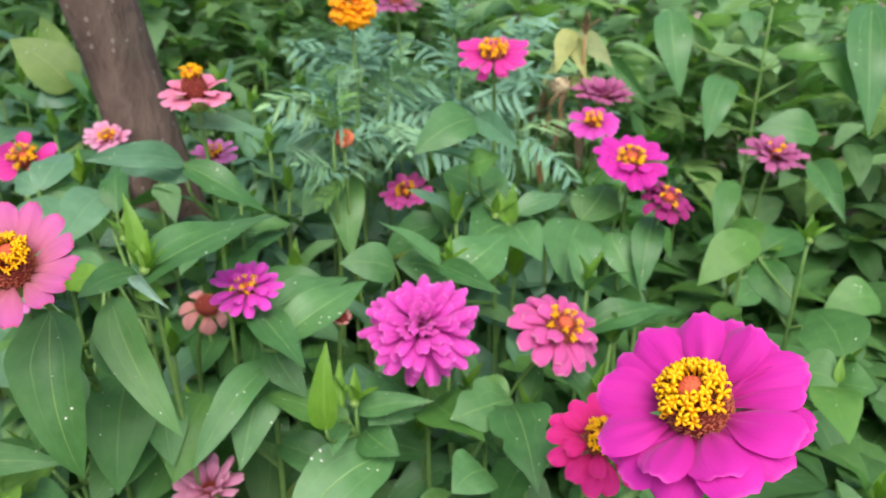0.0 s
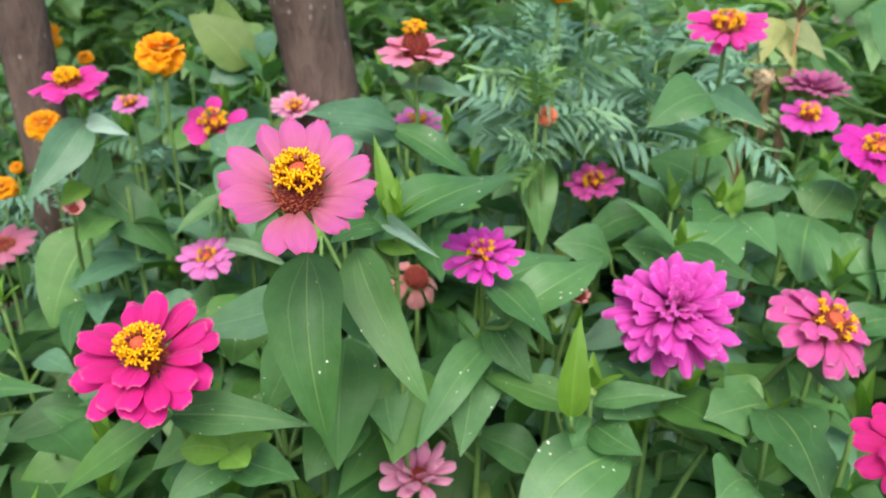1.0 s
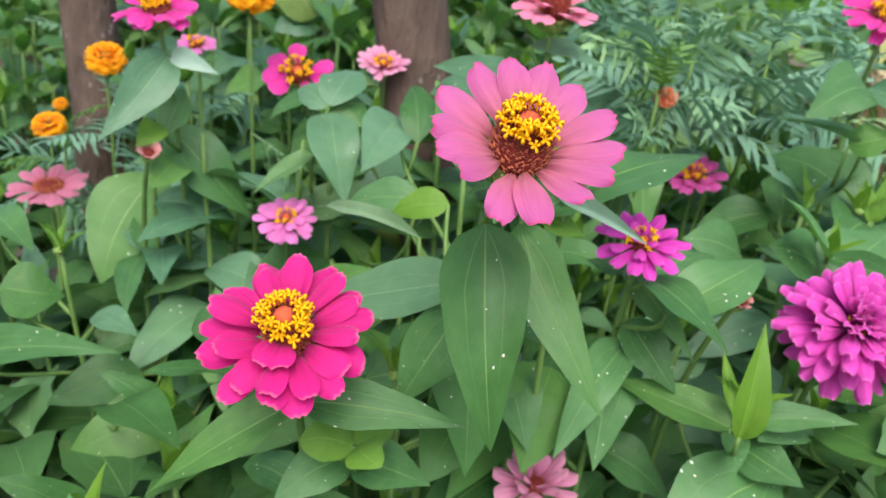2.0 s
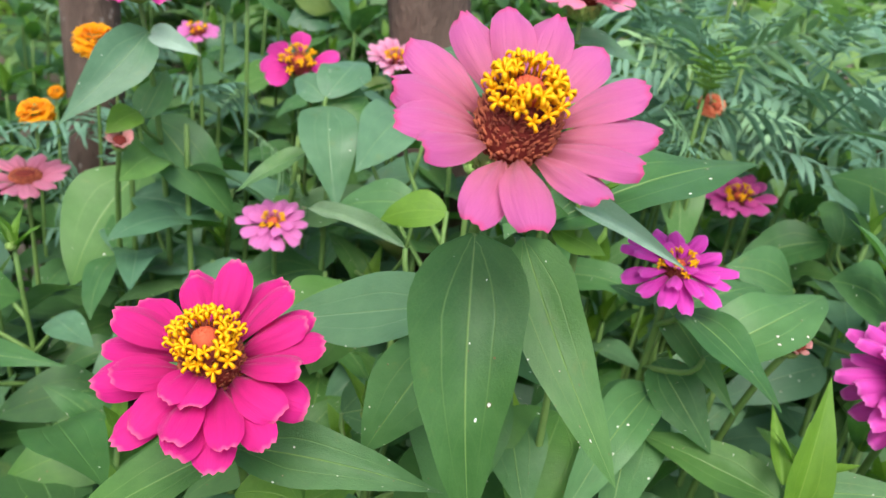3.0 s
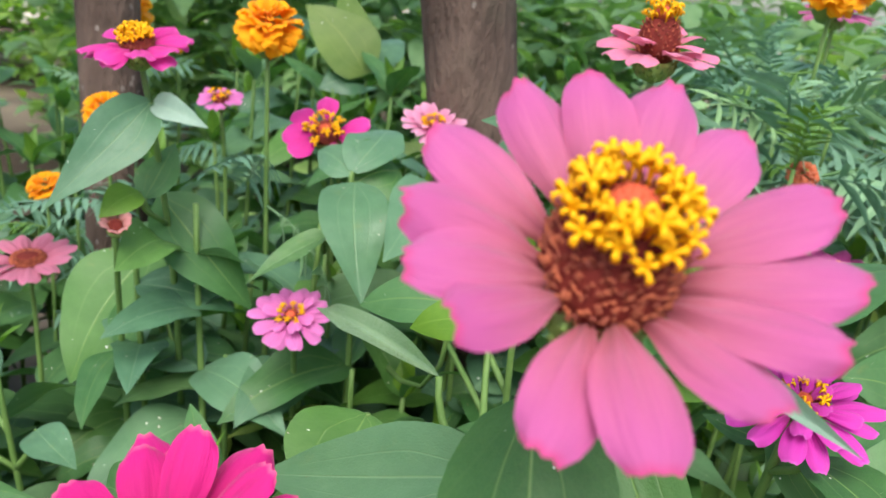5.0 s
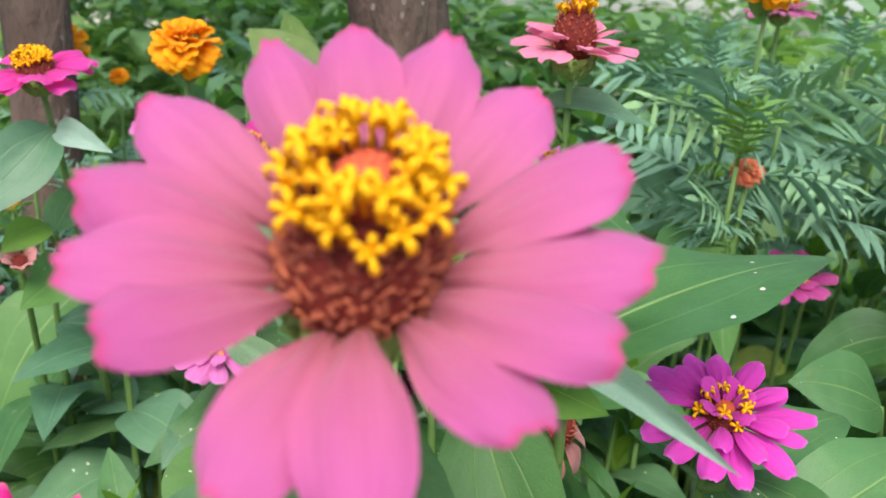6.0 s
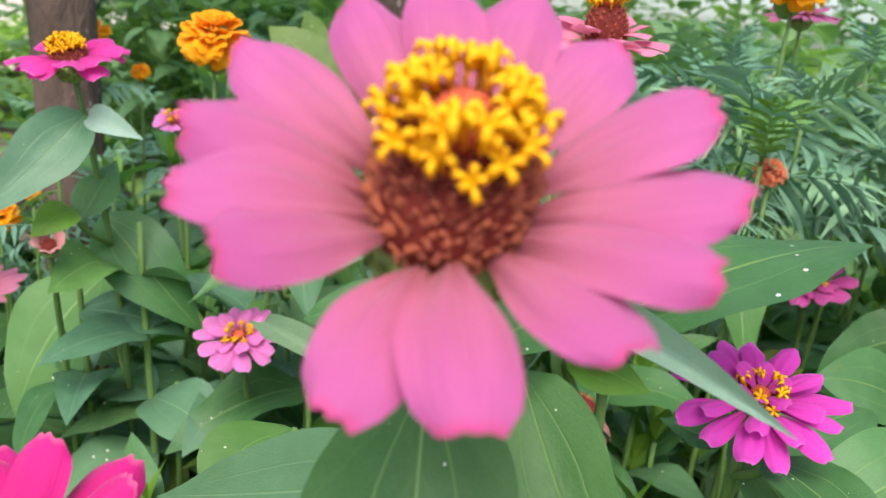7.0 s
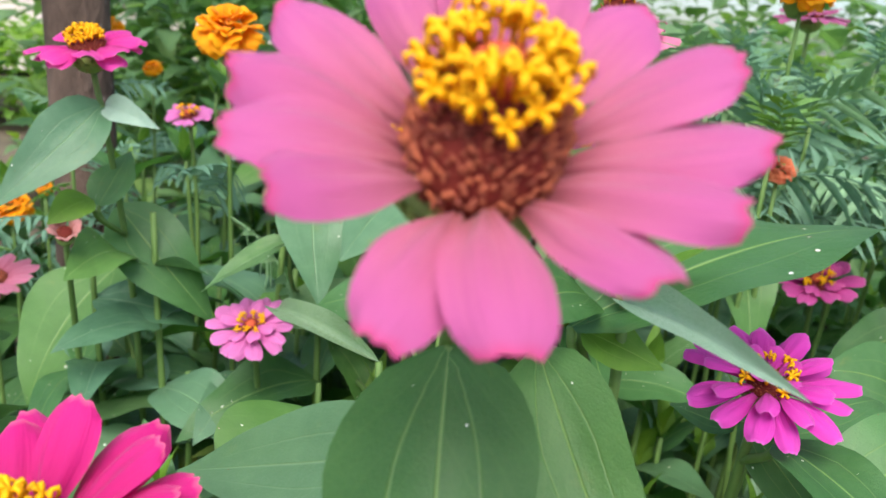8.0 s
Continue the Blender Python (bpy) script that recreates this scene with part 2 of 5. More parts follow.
FLORET = plain_material("yellow floret", (0.90, 0.42, 0.0), (0.95, 0.56, 0.003), 300, 0.55, 0.3, 0.2, thin=0.25)
CONE = plain_material("brown bracts", (0.085, 0.010, 0.012), (0.40, 0.105, 0.045), 400, 0.7, 0.3, 0.4, island=True)
CONE_DARK = plain_material("dark red cone", (0.08, 0.008, 0.008), (0.20, 0.030, 0.018), 500, 0.8, 0.2, 0.4)
BUTTON = plain_material("red disc", (0.36, 0.04, 0.018), (0.54, 0.11, 0.05), 900, 0.75, 0.2, 0.6, island=True)
STEM = plain_material("green stem", (0.075, 0.16, 0.035), (0.15, 0.25, 0.065), 120, 0.6, 0.35, 0.3)
STEM_DRY = plain_material("dry stem", (0.20, 0.09, 0.04), (0.36, 0.22, 0.10), 120, 0.75, 0.2, 0.4)
DRY_HEAD = plain_material("dry seed head", (0.24, 0.17, 0.09), (0.46, 0.38, 0.24), 200, 0.8, 0.2, 0.5, island=True)
CALYX = plain_material("green calyx", (0.09, 0.18, 0.04), (0.22, 0.33, 0.08), 260, 0.6, 0.3, 0.4, island=True)


# ---- building blocks ----
def rough_bark():
    n = Nodes("bark")
    co = n.node("ShaderNodeTexCoord").outputs["Object"]
    a = n.noise(n.map(co, (1, 1, 0.35)), 26.0, 6.0, 0.7)
    b = n.noise(co, 7.0, 4.0)
    col = n.mix(n.math("MULTIPLY_ADD", a, 1.5, -0.3, clamp=True), (0.032, 0.021, 0.017), (0.18, 0.125, 0.098))
    col = n.mix(n.math("MULTIPLY", n.math("SUBTRACT", b, 0.55, clamp=True), 4.0, clamp=True), col, (0.10, 0.085, 0.06))
    dots = n.node("ShaderNodeTexVoronoi")
    n.put(dots, "Vector", n.map(co, (1, 1, 0.7)))
    dots.inputs["Scale"].default_value = 110.0
    pick = n.math("GREATER_THAN", n.node("ShaderNodeSeparateXYZ", i0=dots.outputs["Color"]).outputs[0], 0.72)
    col = n.mix(n.math("MULTIPLY", n.math("LESS_THAN", dots.outputs["Distance"], 0.22), pick), col, (0.19, 0.16, 0.14))
    n.surface(col, 0.85, 0.2)
    n.bump(n.math("ADD", a, n.math("MULTIPLY", b, 0.6)), 0.9, 0.018)
    return n.m


def soil():
    n = Nodes("soil")
    co = n.node("ShaderNodeTexCoord").outputs["Object"]
    a = n.noise(co, 60.0, 6.0, 0.7)
    b = n.noise(co, 0.9, 4.0)
    col = n.mix(n.math("MULTIPLY_ADD", a, 1.4, -0.3, clamp=True), (0.030, 0.021, 0.014), (0.10, 0.072, 0.048))
    col = n.mix(n.math("MULTIPLY", n.math("SUBTRACT", b, 0.42, clamp=True), 2.6, clamp=True), col, (0.36, 0.295, 0.22))
    n.surface(col, 0.95, 0.2)
    n.bump(a, 0.8, 0.01)
    return n.m


def bright_ground():
    n = Nodes("bright_ground")
    co = n.node("ShaderNodeTexCoord").outputs["Object"]
    a, b = n.noise(co, 25.0, 6.0, 0.7), n.noise(co, 1.3, 4.0)
    col = n.mix(n.math("MULTIPLY_ADD", a, 0.9, n.math("MULTIPLY_ADD", b, 0.8, -0.5), clamp=True), (0.42, 0.35, 0.28), (0.66, 0.58, 0.50))
    n.surface(col, 0.9, 0.2)
    n.bump(a, 0.5, 0.01)
    return n.m


BARK, SOIL, BRIGHT_GROUND = rough_bark(), soil(), bright_ground()
rng = random.Random(11)


def mesh_of(bm, name, material, smooth=True):
    me = bpy.data.meshes.new(name)
    bm.to_mesh(me)
    bm.free()
    me.materials.append(material)
    if smooth:
        me.polygons.foreach_set("use_smooth", [True] * len(me.polygons))
    return me


def sheet(width_of, z_of, rows, cols, bow=None):
    """A blade of length 1 along +y and greatest width 1, with uv; z_of(u, v) lifts it, u from -1 to 1."""
    bm = bmesh.new()
    uvl = bm.loops.layers.uv.new("UVMap")
    grid = []
    for j in range(rows + 1):
        v = j / rows
        line = []
        for i in range(cols + 1):
            u = 2 * i / cols - 1
            y = v if bow is None else bow(u, v)
            x = u * 0.5 * width_of(v)
            line.append((bm.verts.new((x, y, z_of(u, v))), (0.5 + u / 2, v)))
        grid.append(line)
    for j in range(rows):
        for i in range(cols):
            q = [grid[j][i], grid[j][i + 1], grid[j + 1][i + 1], grid[j + 1][i]]
            f = bm.faces.new([a[0] for a in q])
            for loop, (_, uv) in zip(f.loops, q):
                loop[uvl].uv = uv
    return bm


def leaf_shape(kind, seed):
    """Unit leaves: broad (ovate), long (lanceolate), round, slim."""
    r = random.Random(seed)
    peak, fall, fold, wave = {"broad": (0.36, 0.86, 0.09, 0.034), "heart": (0.24, 0.80, 0.10, 0.03), "long": (0.30, 1.05, 0.14, 0.022), "round": (0.45, 0.62, 0.05, 0.03),
                              "slim": (0.28, 0.9, 0.22, 0.012), "chewed": (0.42, 0.7, 0.06, 0.05)}[kind]
    lo, full = {"heart": (0.12, 0.5), "broad": (0.16, 0.62), "long": (0.2, 0.7)}.get(kind, (0.2, 0.9))
    arch, ph, tw, side = r.uniform(0.03, 0.16), r.uniform(0, 6), r.uniform(-0.4, 0.4), r.uniform(-0.06, 0.06)

    def width(v):
        rise = min(1.0, v / peak)
        rise = lo + (1 - lo) * (1 - (1 - rise) ** 2) ** full
        down = 1.0 if v < peak else max(0.0, 1 - ((v - peak) / (1 - peak)) ** 1.5) ** (1.15 * fall)
        bites = 0.30 * max(0.0, math.sin(17 * v + ph)) * (v > 0.15) if kind == "chewed" else 0.0
        return max(0.012, rise * down) * (1 + 0.02 * math.sin(19 * v + ph) - bites)

    def lift(u, v):
        w = width(v)
        return (arch * 4 * v * (1 - v) + fold * abs(u) * w * 0.5 * (1.2 - v) + wave * math.sin(9 * v + ph + (1.4 if u > 0 else 0)) * abs(u) ** 1.5 * w
                + tw * u * w * 0.5 * v)

    bm = sheet(width, lift, 22 if kind == "heart" else 15, 6)
    for vert in bm.verts:
        vert.co.x += side * math.sin(math.pi * vert.co.y)
    return bm


def petal_shape(kind, seed):
    """Unit petals: broad (notched tip), narrow, curled."""
    r = random.Random(seed)
    base, peak = {"broad": (0.13, 0.66), "narrow": (0.28, 0.68), "curled": (0.24, 0.68)}[kind]
    arch, cup, ph = r.uniform(0.03, 0.09), r.uniform(-0.30, -0.10), r.uniform(0, 6)
    roll = r.uniform(-0.10, 0.12) + (0.25 if kind == "curled" else 0.0)
    notch, skew, lean = r.uniform(0.008, 0.036), r.uniform(-0.03, 0.03), r.uniform(-0.06, 0.06)

    def width(v):
        f = min(1.0, v / peak)
        w = base + (1 - base) * (0.5 - 0.5 * math.cos(math.pi * f ** 0.95))
        return w * (1.0 if v < peak else math.sqrt(max(0.05, 1 - ((v - peak) / (1.035 - peak)) ** 3.0)))

    def along(u, v):
        tip = notch * math.cos(u * 2.6 * math.pi + ph) * 0.5 + 0.035 * u * u
        return v - (tip + skew * u) * max(0.0, v - 0.55) / 0.45

    def lift(u, v):
        ribs = 0.020 * math.cos(u * 8 + ph) * math.sin(math.pi * min(1.0, v * 1.05))
        return arch * 4 * v * (1 - v) + cup * u * u * (0.25 + 0.5 * v) * 0.5 + ribs - roll * max(0.0, v - 0.5) ** 2 * 2 + 0.02 * math.sin(5 * v + ph) * u

    bm = sheet(width, lift, 12, 10, along)
    for vert in bm.verts:
        vert.co.x += lean * math.sin(math.pi * min(1.0, max(0.0, vert.co.y)))
    return bm


LEAVES = {}


def leaf_mesh(kind, material, pick):
    key = (kind, material.name)
    if key not in LEAVES:
        LEAVES[key] = [mesh_of(leaf_shape(kind, 7 * k + len(kind)), "leaf", material) for k in range(5)]
    return LEAVES[key][pick % 5]


PETALS = {}


def petal_mesh(kind, material, draw):
    key = (kind, material.name)
    if key not in PETALS:
        PETALS[key] = [mesh_of(petal_shape(kind, 5 * k + len(kind)), "petal", material) for k in range(6)]
    return draw.choice(PETALS[key])


def child(name, data, parent, m, label=""):
    ob = new(name, data)
    ob.parent = parent
    ob.matrix_basis = m
    if label:
        tagged(ob, label)
    return ob


def part(name, bm, material, parent, label="", m=None):
    return child(name, mesh_of(bm, name, material), parent, m or Matrix(), label)


def thing(name, place, label, category, group="", kind=""):
    ob = new(name)
    ob.empty_display_size = 0.02
    ob.matrix_basis = Matrix.Translation(place)
    return tagged(ob, label, category, group, kind)


def frame_of(y_axis, up):
    y = Vector(y_axis).normalized()
    x = y.cross(Vector(up))
    if x.length < 1e-4:
        x = y.cross(Vector((0.3, 1, 0)))
    x.normalize()
    return Matrix((x, y, x.cross(y))).transposed().to_4x4()


def leaf(plant, base, tip, width, twist=0, kind="broad", material=None, lift=1.0, label=""):
    """A leaf of a plant from base to tip; width in metres; twist turns it about its midrib."""
    base, tip = Vector(base), Vector(tip)
    long = (tip - base).length
    m = Matrix.Translation(base - plant.matrix_basis.translation) @ frame_of(tip - base, (0, 0, 1)) @ pose(0, 0, 0, 0, twist, 0)
    m = m @ Matrix.Diagonal((width, long, long * lift, 1))
    return child("leaf", leaf_mesh(kind, material or LEAF, round(1e4 * abs(base.x + 2 * base.y + 3 * tip.z))), plant, m, label)


def tube(points, radii, sides=8):
    """A tube along the points."""
    bm = bmesh.new()
    rings, n = [], len(points)
    pts = [Vector(p) for p in points]
    for k, p in enumerate(pts):
        d = (pts[min(n - 1, k + 1)] - pts[max(0, k - 1)]).normalized()
        x = d.orthogonal().normalized() if k == 0 else (x - d * x.dot(d)).normalized()
        y = d.cross(x)
        rings.append([bm.verts.new(p + radii[k] * (math.cos(a) * x + math.sin(a) * y)) for a in (2 * math.pi * s / sides for s in range(sides))])
    for a, b in zip(rings, rings[1:]):
        for s in range(sides):
            bm.faces.new((a[s], a[(s + 1) % sides], b[(s + 1) % sides], b[s]))
    bm.faces.new(rings[-1])
    bm.faces.new(rings[0][::-1])
    return bm


def bend(a, b, c, d, n):
    """Points of a cubic through the handles a b c d."""
    a, b, c, d = (Vector(p) for p in (a, b, c, d))
    out = []
    for k in range(n + 1):
        t = k / n
        out.append(a * (1 - t) ** 3 + b * 3 * t * (1 - t) ** 2 + c * 3 * t * t * (1 - t) + d * t ** 3)
    return out


def lathe(profile, sides=24):
    bm = bmesh.new()
    rings = [[bm.verts.new((r * math.cos(2 * math.pi * s / sides), r * math.sin(2 * math.pi * s / sides), z)) for s in range(sides)] for r, z in profile]
    for a, b in zip(rings, rings[1:]):
        for s in range(sides):
            bm.faces.new((a[s], a[(s + 1) % sides], b[(s + 1) % sides], b[s]))
    bm.faces.new(rings[-1])
    bm.faces.new(rings[0][::-1])
    return bm


def scale_on(bm, p, way, out, long, wide):
    """One small pointed bract, standing on p."""
    p, way, out = Vector(p), Vector(way).normalized(), Vector(out).normalized()
    side = way.cross(out).normalized() * wide
    a, b = bm.verts.new(p - side), bm.verts.new(p + side)
    c, d = bm.verts.new(p + way * long * 0.6 + out * wide * 0.9), bm.verts.new(p + way * long)
    e = bm.verts.new(p - out * wide * 0.6)
    for f in ((a, b, c), (a, c, d), (c, b, d), (b, e, d), (e, a, d)):
        bm.faces.new(f)


def cone_mesh(r, h, count, seed=1, lean=(0.0, 0.0)):
    """The seed cone of a zinnia: a dome covered with bract tips, which may lean to one side."""
    q = random.Random(seed)
    bm = lathe([(r * 0.75, -0.1 * h), (r * 0.97, 0.12 * h), (r, 0.38 * h), (r * 0.86, 0.70 * h), (r * 0.60, 0.92 * h), (r * 0.05, h)], 16)
    for f in bm.faces:
        f.material_index = 1
    for k in range(count):
        f = (k + 0.5) / count
        a = k * 2.39996 + q.uniform(-0.1, 0.1)
        z = h * (0.02 + 0.85 * f)
        rad = r * math.sqrt(max(0.02, 1 - max(0.0, (z / h - 0.1)) ** 2.4))
        out = Vector((math.cos(a), math.sin(a), 0.15 + 0.6 * f))
        scale_on(bm, (rad * 0.93 * math.cos(a), rad * 0.93 * math.sin(a), z), (0.55 * math.cos(a) + q.uniform(-0.25, 0.25), 0.55 * math.sin(a) + q.uniform(-0.25, 0.25), 1.0), out, r * q.uniform(0.16, 0.30), r * q.uniform(0.07, 0.11))
    for v in bm.verts:
        v.co.x += lean[0] * max(0.0, v.co.z)
        v.co.y += lean[1] * max(0.0, v.co.z)
    return bm


def button_mesh(r, h, seed=2):
    q = random.Random(seed)
    bm = lathe([(r, 0), (r * 0.9, h * 0.5), (r * 0.5, h * 0.9), (r * 0.05, h)], 12)
    for k in range(60):
        f = math.sqrt((k + 0.5) / 60)
        a = k * 2.39996
        scale_on(bm, (r * f * math.cos(a), r * f * math.sin(a), h * (1 - f * f)), (0.3 * math.cos(a), 0.3 * math.sin(a), 1), (math.cos(a), math.sin(a), 0.2), r * q.uniform(0.2, 0.32), r * 0.07)
    return bm


def floret_mesh(seed):
    """A small five-lobed star on a tube, 1 high."""
    q = random.Random(seed)
    bm = tube(bend((0, 0, 0), (0, 0, 0.3), (0.05, 0, 0.6), (0.12, 0, 0.85), 3), [0.07, 0.08, 0.11, 0.16], 6)
    for k in range(5):
        a = 2 * math.pi * k / 5 + q.uniform(-0.2, 0.2)
        d = Vector((math.cos(a), math.sin(a), 0))
        s = Vector((-math.sin(a), math.cos(a), 0)) * 0.125
        o = Vector((0.12, 0, 0.85))
        reach = q.uniform(0.34, 0.60)
        prof = [(0.06, 0.0), (reach * 0.5, 0.22), (reach * 0.92, 0.27), (reach * 1.16, 0.06), (reach * 1.02, -0.16)]
        rows = []
        for i, (x, z) in enumerate(prof):
            w = (0.9, 1.0, 1.15, 1.05, 0.6)[i]
            rows.append([bm.verts.new(o + d * x + s * w + Vector((0, 0, z))), bm.verts.new(o + d * x + Vector((0, 0, z + 0.10 * w))), bm.verts.new(o + d * x - s * w + Vector((0, 0, z))),
                         bm.verts.new(o + d * (x - 0.06) + Vector((0, 0, z - 0.08 * w)))])
        for ra, rb in zip(rows, rows[1:]):
            for i in range(4):
                bm.faces.new((ra[i], ra[(i + 1) % 4], rb[(i + 1) % 4], rb[i]))
        bm.faces.new(rows[-1])
    return bm


FLORETS = [mesh_of(floret_mesh(k), "floret", FLORET) for k in range(4)]
CONES, BUTTONS, CALYCES, HEADS = {}, {}, {}, []


def calyx_mesh(r):
    bm = lathe([(r * 0.25, -r * 1.15), (r * 0.75, -r * 0.9), (r * 1.02, -r * 0.35), (r * 0.9, 0.0)], 14)
    for k in range(42):
        f = (k + 0.5) / 42
        a = k * 2.39996
        z = r * (-1.0 + 0.95 * f)
        rad = r * (0.72 + 0.3 * math.sin(f * 2.2))
        scale_on(bm, (rad * math.cos(a), rad * math.sin(a), z), (0.2 * math.cos(a), 0.2 * math.sin(a), 1), (math.cos(a), math.sin(a), 0), r * 0.34, r * 0.13)
    return bm


def cached(store, key, build):
    if key not in store:
        store[key] = build()
    return store[key]


def head(plant, place, normal, d, rings, material, kind="broad", cone=(0.14, 0.13), florets=10, floret_size=0.075, turn=None, wide=0.30, button=True, ring_at=0.78, label="", lean=(0.0, 0.0), flare=1.0):
    """A zinnia head: rings are rows of (petal count or a tuple of angles, rise in degrees, reach as a share of the radius)."""
    HEADS.append(Vector(place))
    own_rng = random.Random(round(1e4 * abs(place[0] + 3 * place[1] + 7 * place[2])))
    base = Matrix.Translation(Vector(place) - plant.matrix_basis.translation)
    z = Vector(normal).normalized()
    x = Vector((0.83, 0.56, 0.02))
    x = (x - z * x.dot(z)).normalized()
    turn3 = Matrix((x, z.cross(x), z)).transposed().to_4x4()
    rc, hc = round(cone[0] * d, 4), round(cone[1] * d, 4)
    hub = child("flower_head", cached(CONES, (rc, hc), lambda: mesh_of(cone_mesh(rc, hc, 420 if d > 0.066 else 130, lean=lean), "flower_head", CONE)), plant, base @ turn3, label)
    if len(hub.data.materials) == 1:
        hub.data.materials.append(CONE_DARK)
    child("calyx", cached(CALYCES, rc, lambda: mesh_of(calyx_mesh(rc * 0.95), "calyx", CALYX)), hub, pose(0, 0, -0.002))
    spin = own_rng.uniform(0, 360) if turn is None else turn
    for k, (count, rise, reach, *own) in enumerate(rings):
        angles = count if isinstance(count, tuple) else [spin + 360 / count * (i + 0.5 * (k % 2)) + own_rng.uniform(-6, 6) for i in range(count)]
        loose = 0 if isinstance(count, tuple) else 1
        share = reach
        for i, a in enumerate(angles):
            reach = share[i] if isinstance(share, tuple) else share
            if isinstance(rise, tuple):
                up = rise[i] + own_rng.uniform(-1.5, 1.5)
            else:
                up = rise + own_rng.uniform(-9, 9) * (1 if loose else 0.4) * (1.6 if len(rings) > 5 else 1)
            start = rc * (0.62 if reach > 0.7 else 0.4 * reach / 0.7)
            long = (d / 2 * reach - start) * (1 + loose * (own_rng.uniform(-0.18, 0.06) if len(rings) > 5 else own_rng.uniform(-0.10, 0.06)))
            m = pose(0, 0, 0, 0, 0, a - 90) @ pose(0, start, 0.0005 + 0.0007 * k + 0.0005 * (i % 3) + (hc * 0.75 * (1 - reach) if reach < 0.95 else 0), up, own_rng.uniform(-14, 14) * (1 if loose else 0.3), 0)
            w = d * wide * own_rng.uniform(0.92, 1.08) * (0.55 + 0.45 * reach)
            child("petal", petal_mesh(kind, own[0] if own else material, own_rng), hub, m @ Matrix.Diagonal((w, long, long, 1)))
    if button and florets:
        child("disc_button", cached(BUTTONS, (rc, hc), lambda: mesh_of(button_mesh(rc * 0.45, hc * 0.28), "disc_button", BUTTON)), hub, pose(lean[0] * hc, lean[1] * hc, hc * 0.93))
    for k in range(florets):
        ring = k % 2
        a = 360 / florets * k + own_rng.uniform(-5, 5)
        r = rc * (ring_at if ring else ring_at - 0.16)
        zf = hc * ((0.74 if ring else 0.90) + 0.22 * (1 - flare) + own_rng.uniform(-0.05, 0.05))
        s = d * floret_size * own_rng.uniform(0.85, 1.15)
        m = pose(lean[0] * zf, lean[1] * zf, 0, 0, 0, a) @ pose(r, 0, zf, 0, flare * (16 + 26 * ring) + own_rng.uniform(-20, 20), 0) @ pose(0, 0, 0, own_rng.uniform(-16, 16), 0, own_rng.uniform(-60, 60))
        child("floret", FLORETS[k % 4], hub, m @ Matrix.Diagonal((s, s, s, 1)))
    return hub


def stem(plant, foot, top, into, radius, material=None, bow=0.5, neck=0.28):
    """A stem from the ground that comes into the head along the direction into."""
    o = plant.matrix_basis.translation
    foot, top, into = Vector(foot) - o, Vector(top) - o, Vector(into).normalized()
    long = (top - foot).length
    pts = bend(foot, foot + Vector((0, 0, long * bow)), top - into * long * neck, top, 14)
    part("stem", tube(pts, [radius * (1.35 - 0.62 * k / 14) for k in range(15)], 8), material or STEM, plant)
    return [p + o for p in pts]


def in_front(p, h):
    """Whether a place hides a flower head from one of three spots on the camera's path."""
    for eye in ((0.06, 0.05, 0.79), (-0.10, 0.05, 0.72), (-0.17, 0.19, 0.67)):
        rel, way = p - h, Vector(eye) - h
        ahead = rel.dot(way) / way.length
        if 0.0 < ahead < 0.28 and (rel - way.normalized() * ahead).length < 0.036:
            return True
    return False


def pairs(plant, pts, low, high, step, size, material=None, kind="broad", droop=25, start=None):
    """Opposite leaf pairs up a stem, each pair turned a right angle to the one below."""
    a = rng.uniform(0, 360) if start is None else start
    z = low
    while z < high:
        p = min(pts, key=lambda q: abs(q.z - z))
        k = (z - low) / max(0.01, high - low)
        for s in (0, 180):
            b = radians(a + s + rng.uniform(-22, 22))
            long = size * rng.uniform(0.75, 1.15) * (1.1 - 0.3 * k)
            dip = radians(rng.uniform(-10, 25) + droop * (1 - 0.8 * k) - 10 * k)
            way = Vector((math.cos(b) * math.cos(dip), math.sin(b) * math.cos(dip), -math.sin(dip)))
            q = Vector((p.x, p.y, z))
            if any(in_front(q + way * long * f, h) for h in HEADS for f in (0.4, 0.9)):
                continue
            if rng.random() < 0.035:
                mat = LEAF_OLD
            else:
                mat = material
            leaf(plant, q, q + way * long, long * rng.uniform(0.40, 0.54), rng.uniform(-30, 30), "chewed" if rng.random() < 0.05 else kind, mat, rng.uniform(0.8, 1.6))
        a += 90 + rng.uniform(-12, 12)
        z += step * rng.uniform(0.85, 1.15)


STEMS = {}


def blade(plant, base, tip, width, twist=0, kind="broad", material=None):
    """A leaf that stands away from the main stem, with the twig that carries it."""
    base = Vector(base)
    below = [p for p in STEMS[plant.name] if p.z < base.z - 0.4 * (p - base).length]
    near = min(STEMS[plant.name], key=lambda p: (p - base).length)
    if (near - base).length > 0.012:
        root = max(below, key=lambda p: p.z - (p - base).length) if below else near
        o = plant.matrix_basis.translation
        drop = Vector((0, 0, -0.3 * (root - base).length))
        pts = bend(root - o, root.lerp(base, 0.5) - o + drop * 0.3, base - o + drop, base - o, 6)
        part("twig", tube(pts, [0.0019, 0.0018, 0.0017, 0.0016, 0.0015, 0.0014, 0.0013], 6), STEM, plant)
    return leaf(plant, base, tip, width, twist, kind, material, rng.uniform(0.7, 1.3))


